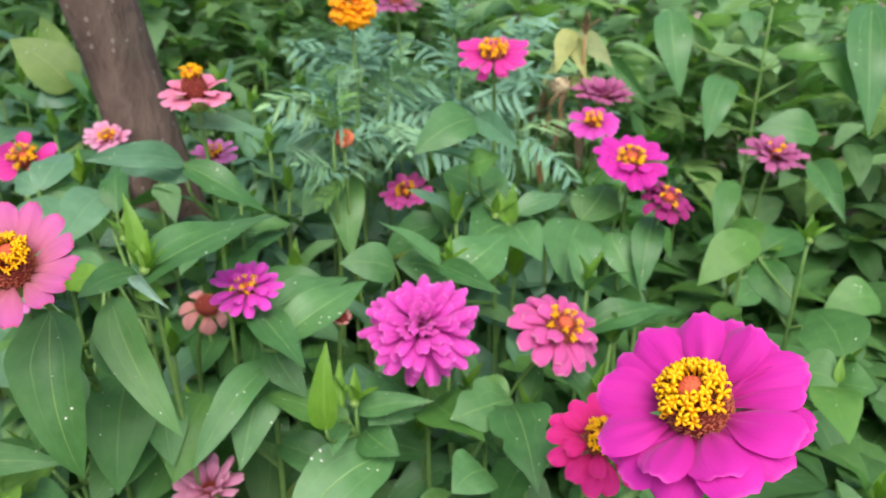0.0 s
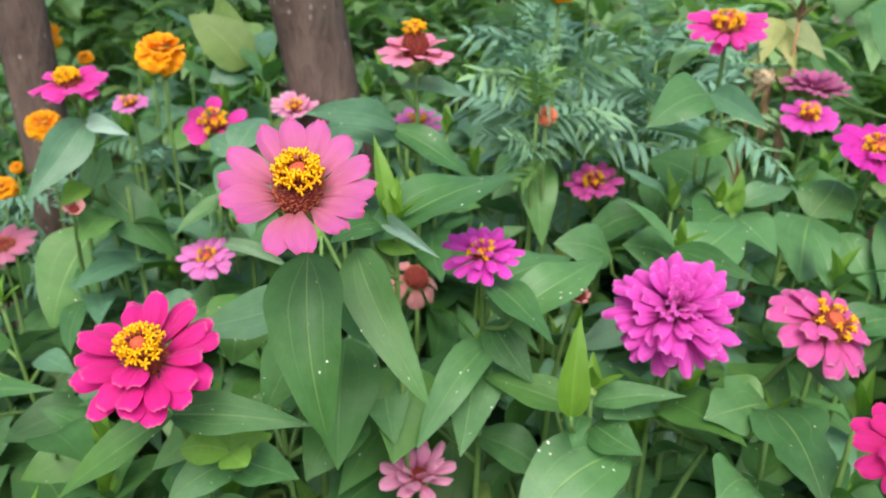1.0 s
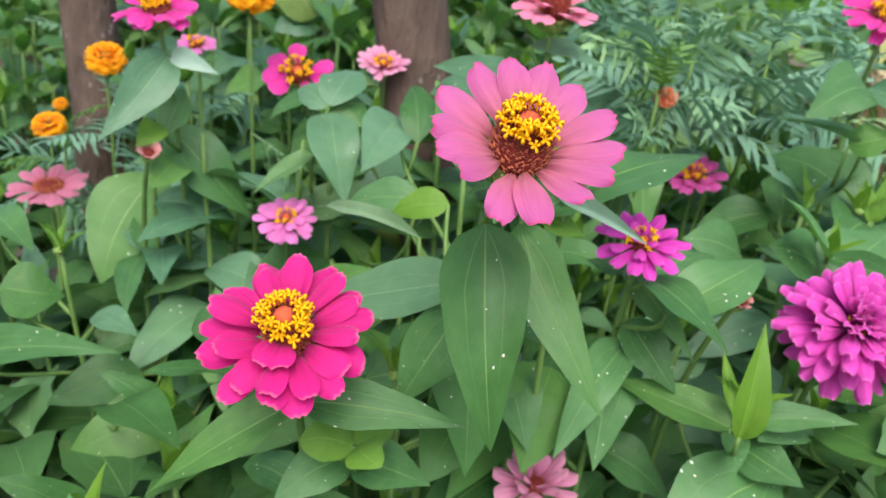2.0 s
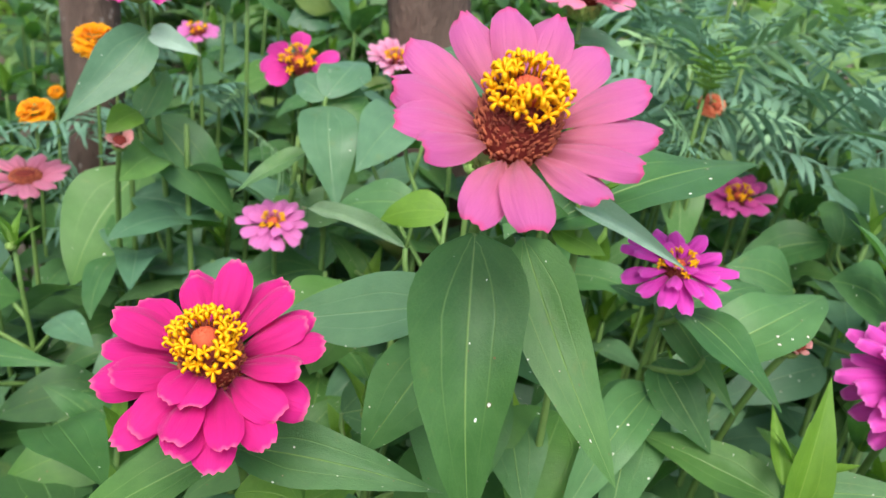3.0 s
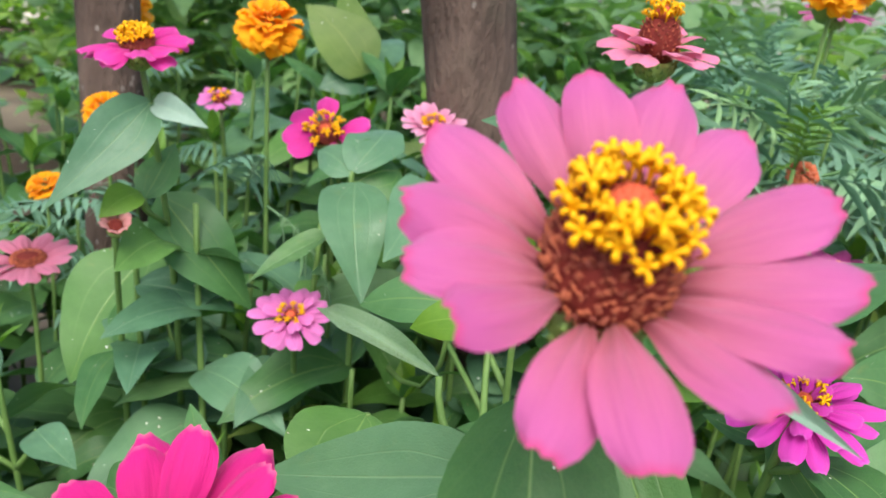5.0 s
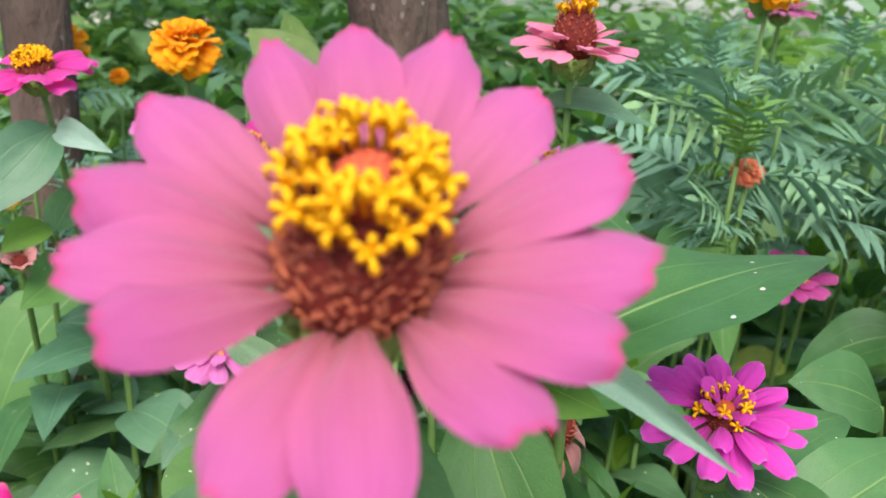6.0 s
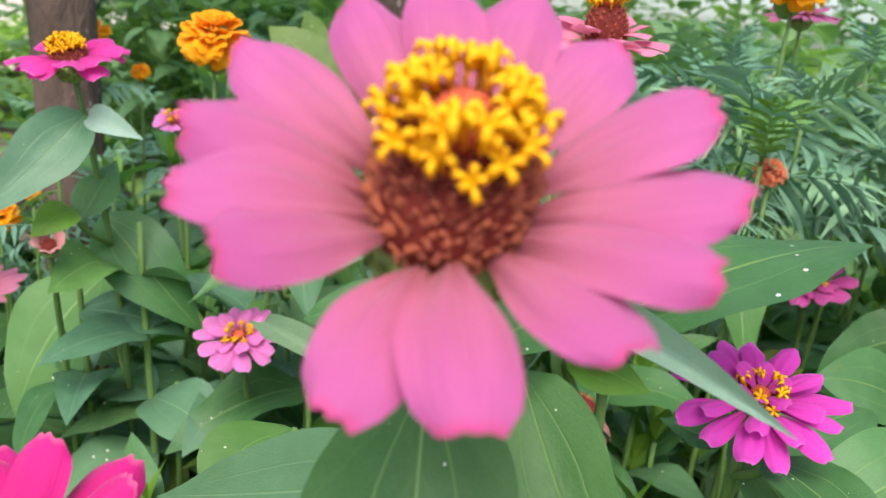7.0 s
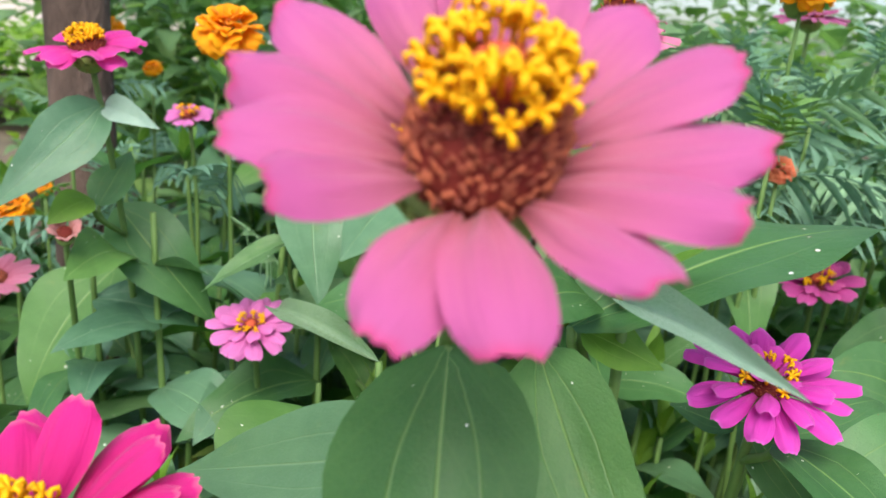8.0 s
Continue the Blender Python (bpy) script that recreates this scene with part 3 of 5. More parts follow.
def bud_mesh(r):
    """A round closed bud wrapped in overlapping green scales."""
    bm = lathe([(r * 0.4, -r * 0.9), (r * 0.85, -r * 0.5), (r, 0.0), (r * 0.8, r * 0.55), (r * 0.3, r * 0.85)], 12)
    for k in range(30):
        f = (k + 0.5) / 30
        a = k * 2.39996
        z = r * (-0.7 + 1.3 * f)
        rad = r * math.sqrt(max(0.05, 1 - (z / r) ** 2)) * 0.98
        scale_on(bm, (rad * math.cos(a), rad * math.sin(a), z), (-0.5 * f * math.cos(a), -0.5 * f * math.sin(a), 1), (math.cos(a), math.sin(a), z / r), r * 0.45, r * 0.24)
    return bm


def shoot_plant(foot, top, label, material=None):
    """A stem that carries leaves but no flower."""
    plant = thing("zinnia_plant", (foot[0], foot[1], 0), label, "plant", "leafy zinnia plants")
    STEMS[plant.name] = stem(plant, (foot[0], foot[1], -0.01), top, (0, -0.1, 1), 0.0022, material)
    tip = STEMS[plant.name][-1]
    if material is None:
        part("bud", bud_mesh(0.0032), CALYX, plant, "", Matrix.Translation(tip - plant.matrix_basis.translation + Vector((0.001, -0.003, 0.004))))
    for k in range(4):
        b = radians(rng.uniform(0, 30) + 90 * k)
        out = 0.4 if k % 2 else 0.9
        leaf(plant, tip, tip + Vector((math.cos(b) * out, math.sin(b) * out, 1)).normalized() * 0.03, 0.010, 0, "slim", DEAD if material is STEM_DRY else LEAF_YOUNG)
    return plant


FLOWER_GROUP = "zinnias in the flower bed"


def zinnia(place, normal, d, material, rings, label, leaves=(0.12, 0.09, 0.07, 0.085), foot=None, **more):
    """A whole zinnia: stem, leaf pairs and one head. leaves: lowest pair, gap below the head, spacing, length."""
    place, n = Vector(place), Vector(normal).normalized()
    if foot is None:
        foot = (place.x - n.x * 0.06 + rng.uniform(-0.03, 0.03), place.y - n.y * 0.06 + rng.uniform(-0.01, 0.05))
    plant = thing("zinnia", (foot[0], foot[1], 0), label, "flower", FLOWER_GROUP)
    stem_mat = more.pop("stem_material", STEM)
    thick, neck, into = more.pop("thick", 0.0024), more.pop("neck", 0.28), Vector(more.pop("into", n))
    head(plant, place, n, d, rings, material, **more)
    pts = stem(plant, (foot[0], foot[1], -0.01), place - n * d * 0.10, into, thick, stem_mat, neck=neck)
    STEMS[plant.name] = pts
    if leaves:
        pairs(plant, pts, leaves[0], place.z - leaves[1], leaves[2], leaves[3])
    return plant, pts


# ---- the setting ----
def ground_sheet():
    """One sheet of soil, finely rolling in the bed and reaching far out."""
    bm = bmesh.new()
    steps = [-60, -30, -15, -8, -5] + [-3 + 0.12 * k for k in range(51)] + [5, 8, 15, 30, 60]
    grid = [[bm.verts.new((x, y, 0.035 * noise.noise((x * 2.1, y * 2.1, 0)) + 0.012 * noise.noise((x * 9, y * 9, 4)))) for x in steps] for y in steps]
    for a, b in zip(grid, grid[1:]):
        for i in range(len(steps) - 1):
            bm.faces.new((a[i], a[i + 1], b[i + 1], b[i]))
    return bm


ground = tagged(new("ground", mesh_of(ground_sheet(), "ground", SOIL)), "dark brown garden soil with paler trodden earth beyond", "ground", kind="structure")


def bright_sheet():
    """A pale sheet with a ragged edge, added past the trees for bright ground of unknown make."""
    bm = bmesh.new()
    rows = []
    for k in range(60):
        y = -12 + 0.8 * k
        near, far = -6.2 + 0.5 * noise.noise((0, y * 0.7, 1)) + 0.15 * noise.noise((0, y * 3, 2)), -32 + noise.noise((3, y * 0.5, 1))
        rows.append([bm.verts.new((near + (far - near) * i / 8, y, 0.05)) for i in range(9)])
    for a, b in zip(rows, rows[1:]):
        for i in range(8):
            bm.faces.new((a[i], b[i], b[i + 1], a[i + 1]))
    return bm


# Added sheet: its pale colour gives the brightness beyond the trees.
tagged(new("path", mesh_of(bright_sheet(), "path", BRIGHT_GROUND)), "pale sheet added for bright ground of unknown make beyond the trees", "path", kind="structure")


def tree(name, foot, top, r0, r1, label):
    """A young trunk that goes up out of view, with knots and a slight bend."""
    ob = thing(name, (foot[0], foot[1], 0), label, "tree")
    foot, top = Vector(foot), Vector(top)
    rel = [p - Vector((foot.x, foot.y, 0)) for p in bend(foot, foot.lerp(top, 0.33) + Vector((0.01, 0.0, 0)), foot.lerp(top, 0.66) + Vector((-0.012, 0.01, 0)), top, 40)]
    radii = [r0 + (r1 - r0) * (k / 40) + 0.03 * max(0.0, 1 - k / 2.5) * r0 / 0.04 for k in range(41)]
    bm = tube(rel, radii, 20)
    for v in bm.verts:
        away = Vector((v.co.x, v.co.y, 0))
        v.co += (away.normalized() if away.length > 1e-4 else away) * 0.006 * noise.noise(v.co * 14) + Vector((0, 0, 0))
    part("trunk", bm, BARK, ob)
    return ob


def crown(ob, top, spread, count, seed, limbs=5):
    """Unseen limbs and a loose crown of leaves, added high over the bed to shade it."""
    q = random.Random(seed)
    o = ob.matrix_basis.translation
    top = Vector(top) - o
    ends = []
    for k in range(limbs):
        a = 2 * math.pi * (k + q.uniform(-0.2, 0.2)) / limbs
        end = top + Vector((math.cos(a) * spread * 0.75, math.sin(a) * spread * 0.75, q.uniform(0.35, 0.9)))
        start = top - Vector((0, 0, q.uniform(0.05, 0.4)))
        pts = bend(start, start.lerp(end, 0.3) + Vector((0, 0, 0.15)), start.lerp(end, 0.7) + Vector((0, 0, 0.2)), end, 10)
        part("limb", tube(pts, [0.024 * (1 - 0.085 * i) for i in range(11)], 8), BARK, ob)
        ends += pts[3:]
    verts, faces = [], []
    for k in range(count):
        p = q.choice(ends) + Vector((q.gauss(0, 1), q.gauss(0, 1), q.gauss(0, 0.6))) * spread * 0.24
        d = Vector((q.uniform(-1, 1), q.uniform(-1, 1), q.uniform(-0.8, 0.2))).normalized()
        s = d.cross(Vector((0, 0, 1))).normalized() * q.uniform(0.014, 0.023)
        l, n = q.uniform(0.06, 0.10), len(verts)
        verts += [p, p + d * l * 0.4 + s, p + d * l, p + d * l * 0.4 - s]
        faces.append((n, n + 1, n + 2, n + 3))
    me = bpy.data.meshes.new("crown")
    me.from_pydata(verts, [], faces)
    me.uv_layers.new(name="UVMap")
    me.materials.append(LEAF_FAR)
    child("crown", me, ob, Matrix())


tree_a = tree("tree", (-0.434, 0.767, -0.05), (-0.90, 0.50, 2.6), 0.038, 0.030, "slender leaning tree trunk with brown speckled bark behind the zinnias")
tree_b = tree("tree", (-0.835, 0.590, -0.05), (-1.18, 0.66, 2.6), 0.031, 0.027, "dark brown tree trunk beside the marigolds")

# Crowns stay out of view; tree_b's is denser to darken the left side.
crown(tree_a, (-0.90, 0.50, 2.6), 1.5, 2600, 21)
crown(tree_b, (-1.18, 0.66, 2.6), 1.5, 4200, 22)

# ---- the flowers: heads that stand out one by one ----
CUP = ((119, 97, 76, 50, 14, -8, -27, -50, -81, -107, -141, -163, 178, 149), (19, 27, 23, 24, 31, 27, 28, 25, 21, 17, 32, 31, 29, 22),
       (1.05, 1.02, 1.01, 0.99, 1.03, 1.06, 1.04, 0.98, 1.00, 0.97, 0.97, 0.99, 1.01, 1.03))
pink, pink_pts = zinnia((-0.2413, 0.3036, 0.6410), (0.328, -0.512, 0.794), 0.0744, PINK, [CUP], "large single pink zinnia with a brown cone and yellow florets", None,
                        (-0.33, 0.43), into=(0.46, -0.62, 0.63), neck=0.30, cone=(0.152, 0.205), florets=32, floret_size=0.064, wide=0.172, ring_at=0.64, thick=0.0026, lean=(0.08, 0.22), flare=0.55)
rose, rose_pts = zinnia((-0.3214, 0.2748, 0.5416), (0.22, -0.44, 0.87), 0.0775, ROSE, [(13, 4, 1.0), (12, 18, 0.92), ((-88, -112), 26, 0.62)], "hot pink zinnia with a ring of yellow florets", (0.1, 0.14, 0.07, 0.085),
                        (-0.36, 0.36), cone=(0.135, 0.24), florets=30, floret_size=0.066, ring_at=0.74, wide=0.175, turn=10, flare=0.7)
big, _ = zinnia((0.0945, 0.3851, 0.6061), (-0.30, -0.42, 0.85), 0.102, MAGENTA, [(12, 6, 1.0), (9, 15, 0.96)], "large magenta zinnia with a golden centre", (0.1, 0.30, 0.07, 0.08),
                (0.03, 0.285), into=(0.66, 0.68, 0.40), neck=0.20, thick=0.0034, cone=(0.15, 0.19), florets=40, ring_at=0.62, floret_size=0.066, wide=0.245)
zinnia((0.038, 0.473, 0.507), (0.16, -0.40, 0.90), 0.074, CRIMSON, [(13, -6, 1.0), (6, 14, 0.75)], "crimson pink zinnia with drooping petals", (0.1, 0.14, 0.07, 0.085), (0.07, 0.50),
       cone=(0.15, 0.17), florets=26, floret_size=0.065, wide=0.18, ring_at=0.66)
DOUBLE = [(16, -26, 1.0), (18, -8, 1.02), (18, 8, 0.96), (17, 24, 0.88), (16, 40, 0.78), (14, 54, 0.64), (11, 68, 0.50), (9, 80, 0.42), (6, 88, 0.34)]
dbl, dbl_pts = zinnia((-0.109, 0.516, 0.532), (0.18, -0.52, 0.84), 0.088, ORCHID, DOUBLE, "full double orchid pink zinnia", (0.1, 0.13, 0.07, 0.09), (-0.115, 0.56),
                      kind="narrow", cone=(0.09, 0.08), florets=4, floret_size=0.04, wide=0.118, button=False)
chewed, _ = zinnia((-0.022, 0.585, 0.516), (0.46, -0.22, 0.86), 0.082, WORN, [(12, -2, 1.0), (8, 12, 0.8), (4, 26, 0.6)], "ageing deep pink zinnia with a brown centre", (0.1, 0.14, 0.07, 0.085), (-0.11, 0.45), neck=0.45,
       kind="curled", cone=(0.16, 0.15), florets=9, floret_size=0.07, wide=0.18)
purple, _ = zinnia((-0.2267, 0.467, 0.560), (0.14, -0.40, 0.90), 0.054, PURPLE, [(13, 4, 1.0), (9, 20, 0.80), (6, 34, 0.42)], "small purple zinnia with a few orange florets", (0.12, 0.07, 0.07, 0.075), (-0.235, 0.50),
       kind="narrow", cone=(0.13, 0.10), florets=9, floret_size=0.08, wide=0.150)
zinnia((-0.305, 0.510, 0.506), (0.5, -0.2, 0.8), 0.050, SALMON, [(7, -32, 1.0)], "withering salmon zinnia with a dark cone", (0.12, 0.12, 0.08, 0.07), kind="curled", cone=(0.2, 0.18), florets=0, wide=0.26)
zinnia((-0.276, 0.832, 0.507), (0.05, -0.45, 0.89), 0.064, DUSK, [(10, 18, 1.0), (5, 30, 0.7)], "dusky purple zinnia with a yellow eye", (0.15, 0.08, 0.08, 0.085), cone=(0.15, 0.12), florets=8, floret_size=0.10, wide=0.22)
zinnia((-0.521, 0.500, 0.474), (0.25, -0.38, 0.89), 0.052, LILAC, [(14, 8, 1.0), (7, 22, 0.7)], "small orchid pink zinnia with an orange eye", (0.12, 0.07, 0.08, 0.08), kind="narrow", cone=(0.13, 0.10), florets=8, floret_size=0.08, wide=0.19)
ragged, _ = zinnia((-0.5945, 0.592, 0.570), (0.30, -0.62, 0.72), 0.066, HOT, [((20, -15, -60, 150, 190, 225, 100), 10, 1.0)], "ragged magenta zinnia with missing petals", (0.15, 0.1, 0.08, 0.08), cone=(0.16, 0.12), florets=10, floret_size=0.10, wide=0.26)
zinnia((-0.549, 0.660, 0.580), (0.20, -0.40, 0.90), 0.054, PALE, [(14, 22, 1.0), (9, 40, 0.8)], "pale pink zinnia with narrow petals", (0.15, 0.1, 0.08, 0.08), kind="narrow", cone=(0.13, 0.11), florets=8, floret_size=0.10, wide=0.17)
back, _ = zinnia((-0.352, 0.578, 0.665), (0.06, -0.20, 0.98), 0.064, CORAL, [(10, 10, 1.0), (4, 20, 0.8)], "coral pink zinnia with a brown cone, seen from the side", (0.15, 0.07, 0.09, 0.085), cone=(0.17, 0.32), florets=12, floret_size=0.085, wide=0.25, ring_at=0.6, flare=0.5)
zinnia((-0.375, 0.622, 0.597), (0.1, -0.30, 0.94), 0.046, LILAC, [(11, 14, 1.0), (5, 30, 0.7)], "small bright orchid zinnia", (0.15, 0.08, 0.09, 0.075), kind="narrow", cone=(0.14, 0.12), florets=7, floret_size=0.11, wide=0.21)
top1, _ = zinnia((-0.152, 0.764, 0.690), (0.05, -0.34, 0.94), 0.070, HOT, [(14, 8, 1.0), (8, -12, 0.95)], "magenta zinnia with a broad yellow centre", (0.15, 0.09, 0.09, 0.085), kind="narrow", cone=(0.17, 0.12), florets=18, floret_size=0.08, wide=0.17)
zinnia((-0.086, 0.934, 0.593), (0.05, -0.40, 0.91), 0.064, ORCHID, [(12, 6, 1.0)], "orchid pink zinnia in front of a withered one", (0.15, 0.1, 0.09, 0.085), kind="narrow", cone=(0.14, 0.11), florets=9, floret_size=0.10, wide=0.21)
zinnia((-0.090, 0.989, 0.612), (0.05, -0.15, 0.98), 0.076, DULL, [(16, 14, 1.0), (14, 34, 0.85), (10, 54, 0.6)], "faded double mauve zinnia", (0.15, 0.1, 0.09, 0.085), kind="narrow", cone=(0.12, 0.10), florets=0, wide=0.15)
roundel, _ = zinnia((-0.016, 0.794, 0.596), (0.10, -0.42, 0.90), 0.074, MAGENTA, [(12, 6, 1.0), (6, 18, 0.7)], "vivid magenta zinnia with a yellow eye", (0.15, 0.1, 0.09, 0.085), cone=(0.15, 0.12), florets=14, floret_size=0.08, wide=0.22)
zinnia((0.023, 0.795, 0.562), (0.25, -0.35, 0.9), 0.054, WINE, [(10, 0, 1.0), (7, 20, 0.7)], "withering dark wine zinnia", (0.15, 0.12, 0.09, 0.085), kind="curled", cone=(0.18, 0.14), florets=4, floret_size=0.10, wide=0.22)
zinnia((0.112, 1.017, 0.560), (0.15, -0.20, 0.96), 0.078, DULL, [(14, 10, 1.0), (10, 30, 0.8), (6, 45, 0.6)], "mauve zinnia with ragged petals", (0.15, 0.12, 0.09, 0.085), kind="narrow", cone=(0.12, 0.10), florets=3, floret_size=0.09, wide=0.16)
zinnia((-0.244, 0.424, 0.402), (0.1, -0.30, 0.95), 0.058, MAUVE, [(9, 20, 1.0), (8, 45, 0.9), (5, 66, 0.8)], "small pale pink zinnia low among the leaves", (0.1, 0.07, 0.07, 0.075), kind="narrow", cone=(0.12, 0.1), florets=0, wide=0.17)
crown_m, _ = zinnia((-0.612, 0.450, 0.627), (0.06, -0.26, 0.96), 0.064, HOT, [(10, 2, 1.0), (5, -12, 0.95)], "magenta zinnia with a golden crown, seen from the side", (0.15, 0.08, 0.09, 0.085), cone=(0.16, 0.13), florets=24, floret_size=0.085, ring_at=0.5, wide=0.25)
zinnia((-0.756, 0.619, 0.564), (0.2, -0.3, 0.93), 0.040, LILAC, [(10, 10, 1.0)], "small orchid zinnia with an orange eye", (0.15, 0.1, 0.09, 0.08), cone=(0.18, 0.14), florets=7, floret_size=0.12, wide=0.24)
zinnia((-0.777, 0.459, 0.437), (0.06, -0.10, 0.99), 0.074, DUSTY, [(12, 8, 1.0)], "dusty pink zinnia with a dark brown centre", (0.15, 0.1, 0.09, 0.08), kind="narrow", cone=(0.17, 0.10), florets=0, wide=0.21)
zinnia((-0.351, 0.956, 0.705), (0.0, -0.15, 0.98), 0.062, DULL, [(12, 4, 1.0), (6, 20, 0.8)], "dusty mauve zinnia far in the bed", (0.15, 0.12, 0.09, 0.085), kind="narrow", cone=(0.15, 0.12), florets=0, wide=0.19)
zinnia((-0.596, 0.426, 0.525), (0.5, -0.3, 0.7), 0.024, SALMON, [(7, 60, 1.0)], "closed and withered pale zinnia", (0.15, 0.1, 0.09, 0.08), kind="curled", cone=(0.2, 0.2), florets=0, wide=0.29)
zinnia((-0.171, 0.505, 0.530), (0.3, -0.4, 0.8), 0.018, SALMON, [(7, 50, 1.0)], "dried brown seed head of a zinnia", (0.15, 0.1, 0.09, 0.08), kind="curled", cone=(0.28, 0.3), florets=0, wide=0.26)


# ---- marigolds ----
def fern_mesh(seed, material, pairs_of=8):
    """A feathery leaf of length 1: a rachis with slim toothed leaflets."""
    q = random.Random(seed)
    bm = tube([(0, v, 0.10 * v * (1 - v) * 4) for v in (0, 0.25, 0.5, 0.75, 0.97)], [0.012, 0.010, 0.008, 0.006, 0.003], 5)
    uvl = bm.loops.layers.uv.verify()
    for k in range(2 * pairs_of + 1):
        end = k == 2 * pairs_of
        v = 0.94 if end else 0.16 + 0.78 * (k // 2) / pairs_of
        side = 0 if end else (1 if k % 2 else -1)
        a = radians(side * q.uniform(40, 64))
        d = Vector((math.sin(a), math.cos(a), q.uniform(-0.2, 0.15)))
        s = Vector((d.y, -d.x, q.uniform(-0.35, 0.35))) * q.uniform(0.022, 0.034)
        long = (0.36 if not end else 0.26) * math.sin(math.pi * (0.2 + 0.62 * v)) * q.uniform(0.55, 1.25)
        v += q.uniform(-0.035, 0.035)
        o = Vector((0, v, 0.10 * v * (1 - v) * 4))
        rows = []
        for t, w in ((0, 0.35), (0.3, 1.0), (0.65, 0.8), (1.0, 0.05)):
            dip = Vector((0, 0, -0.40 * t * t * long))
            rows.append([(bm.verts.new(o + d * long * t + s * w + dip), (0.1, t)), (bm.verts.new(o + d * long * t + dip - Vector((0, 0, 0.012 * w))), (0.5, t)), (bm.verts.new(o + d * long * t - s * w + dip), (0.9, t))])
        for ra, rb in zip(rows, rows[1:]):
            for i in range(2):
                pick = (ra[i], ra[i + 1], rb[i + 1], rb[i])
                f = bm.faces.new([p[0] for p in pick])
                for loop, (_, uv) in zip(f.loops, pick):
                    loop[uvl].uv = uv
    return mesh_of(bm, "leaf", material)


FERNS = [fern_mesh(k, FERN, 7 + k % 2) for k in range(4)]
FERNS_YOUNG = [fern_mesh(9 + k, FERN_YOUNG, 8) for k in range(2)]
MARIGOLD_GROUP = "marigolds in the flower bed"


def marigold(place, d, label, material=None, leaves=5, low=None, size=0.09, young=True, bloom=True):
    """A marigold: upright stem, feathery leaves, and a pompon of crowded petals."""
    place = Vector(place)
    low = place.z - 0.13 if low is None else low
    foot = (place.x + rng.uniform(-0.02, 0.02), place.y + rng.uniform(0, 0.05))
    plant = thing("marigold", (foot[0], foot[1], 0), label, "flower" if bloom else "plant", MARIGOLD_GROUP)
    pts = stem(plant, (foot[0], foot[1], -0.01), place - Vector((0, 0, d * 0.35)), (0, -0.05, 1), 0.0020)
    for k in range(leaves):
        f = (k + 0.5) / leaves
        z = low + (place.z - 0.03 - low) * f
        p = min(pts, key=lambda q: abs(q.z - z))
        b = radians(k * 137.5 + rng.uniform(-20, 20))
        dip = radians(rng.uniform(-40, 30))
        way = Vector((math.cos(b) * math.cos(dip), math.sin(b) * math.cos(dip), -math.sin(dip)))
        if any(in_front(p + way * size * s, h) for h in HEADS for s in (0.3, 0.6, 0.9)):
            continue
        long = size * (1.1 - 0.45 * f) * rng.uniform(0.8, 1.15)
        m = Matrix.Translation(p - plant.matrix_basis.translation) @ frame_of(way, (0, 0, 1)) @ pose(0, 0, 0, 0, rng.uniform(-60, 60), 0) @ Matrix.Diagonal((long, long, long * rng.uniform(0.6, 1.3), 1))
        child("leaf", rng.choice(FERNS_YOUNG if young and f > 0.8 else FERNS), plant, m)
    for k in range(0 if bloom else 4):
        b = radians(90 * k + rng.uniform(-30, 30))
        way = Vector((math.cos(b) * 0.6, math.sin(b) * 0.6, 1)).normalized()
        m = Matrix.Translation(pts[-1] - plant.matrix_basis.translation) @ frame_of(way, (0, 0, 1)) @ Matrix.Diagonal((0.05, 0.05, 0.05, 1))
        child("leaf", (FERNS_YOUNG if young else FERNS)[k % 2], plant, m)
    if bloom:
        n = Vector((rng.uniform(0, 0.3), rng.uniform(-0.45, -0.2), 1)).normalized()
        x = n.orthogonal().normalized()
        turn3 = Matrix((x, n.cross(x), n)).transposed().to_4x4()
        base = Matrix.Translation(place - plant.matrix_basis.translation) @ turn3
        r = d / 2
        hub = child("flower_head", mesh_of(lathe([(0.15 * r, -1.1 * r), (0.34 * r, -0.9 * r), (0.42 * r, -0.3 * r), (0.5 * r, 0.0), (0.3 * r, 0.35 * r)], 12), "flower_head", CALYX), plant, base)
        for k, (count, up, reach) in enumerate(((14, -25, 0.95), (14, -6, 1.0), (14, 14, 1.0), (13, 32, 0.98), (11, 48, 0.95), (9, 62, 0.92), (7, 75, 0.88), (5, 86, 0.86))):
            for i in range(count):
                a = 360 / count * (i + 0.5 * (k % 2)) + rng.uniform(-9, 9)
                m = pose(0, 0, 0, 0, 0, a) @ pose(0, 0.12 * r, -0.1 * r, up + rng.uniform(-11, 11), rng.uniform(-35, 35), 0)
                child("petal", petal_mesh("curled", material or ORANGE, rng), hub, m @ Matrix.Diagonal((0.52 * r, reach * 0.9 * r, reach * 0.9 * r, 1)))
    return plant


marigold((-0.961, 0.650, 0.618), 0.058, "tall orange marigold in full bloom")
marigold((-0.615, 0.549, 0.644), 0.046, "orange pompon marigold among zinnias")
marigold((-0.771, 0.522, 0.557), 0.038, "orange marigold in front of a tree trunk")
marigold((-0.852, 0.512, 0.474), 0.034, "small orange marigold low in the bed")
marigold((-0.964, 0.718, 0.585), 0.022, "half open orange marigold bud")
marigold((-0.935, 0.581, 0.468), 0.017, "small orange marigold bud")
marigold((-0.322, 0.795, 0.721), 0.050, "orange marigold high over feathery leaves", size=0.10)
marigold((-0.297, 0.728, 0.600), 0.021, "fading vermilion marigold among feathery leaves", VERMILION, leaves=9, size=0.07, low=0.56)
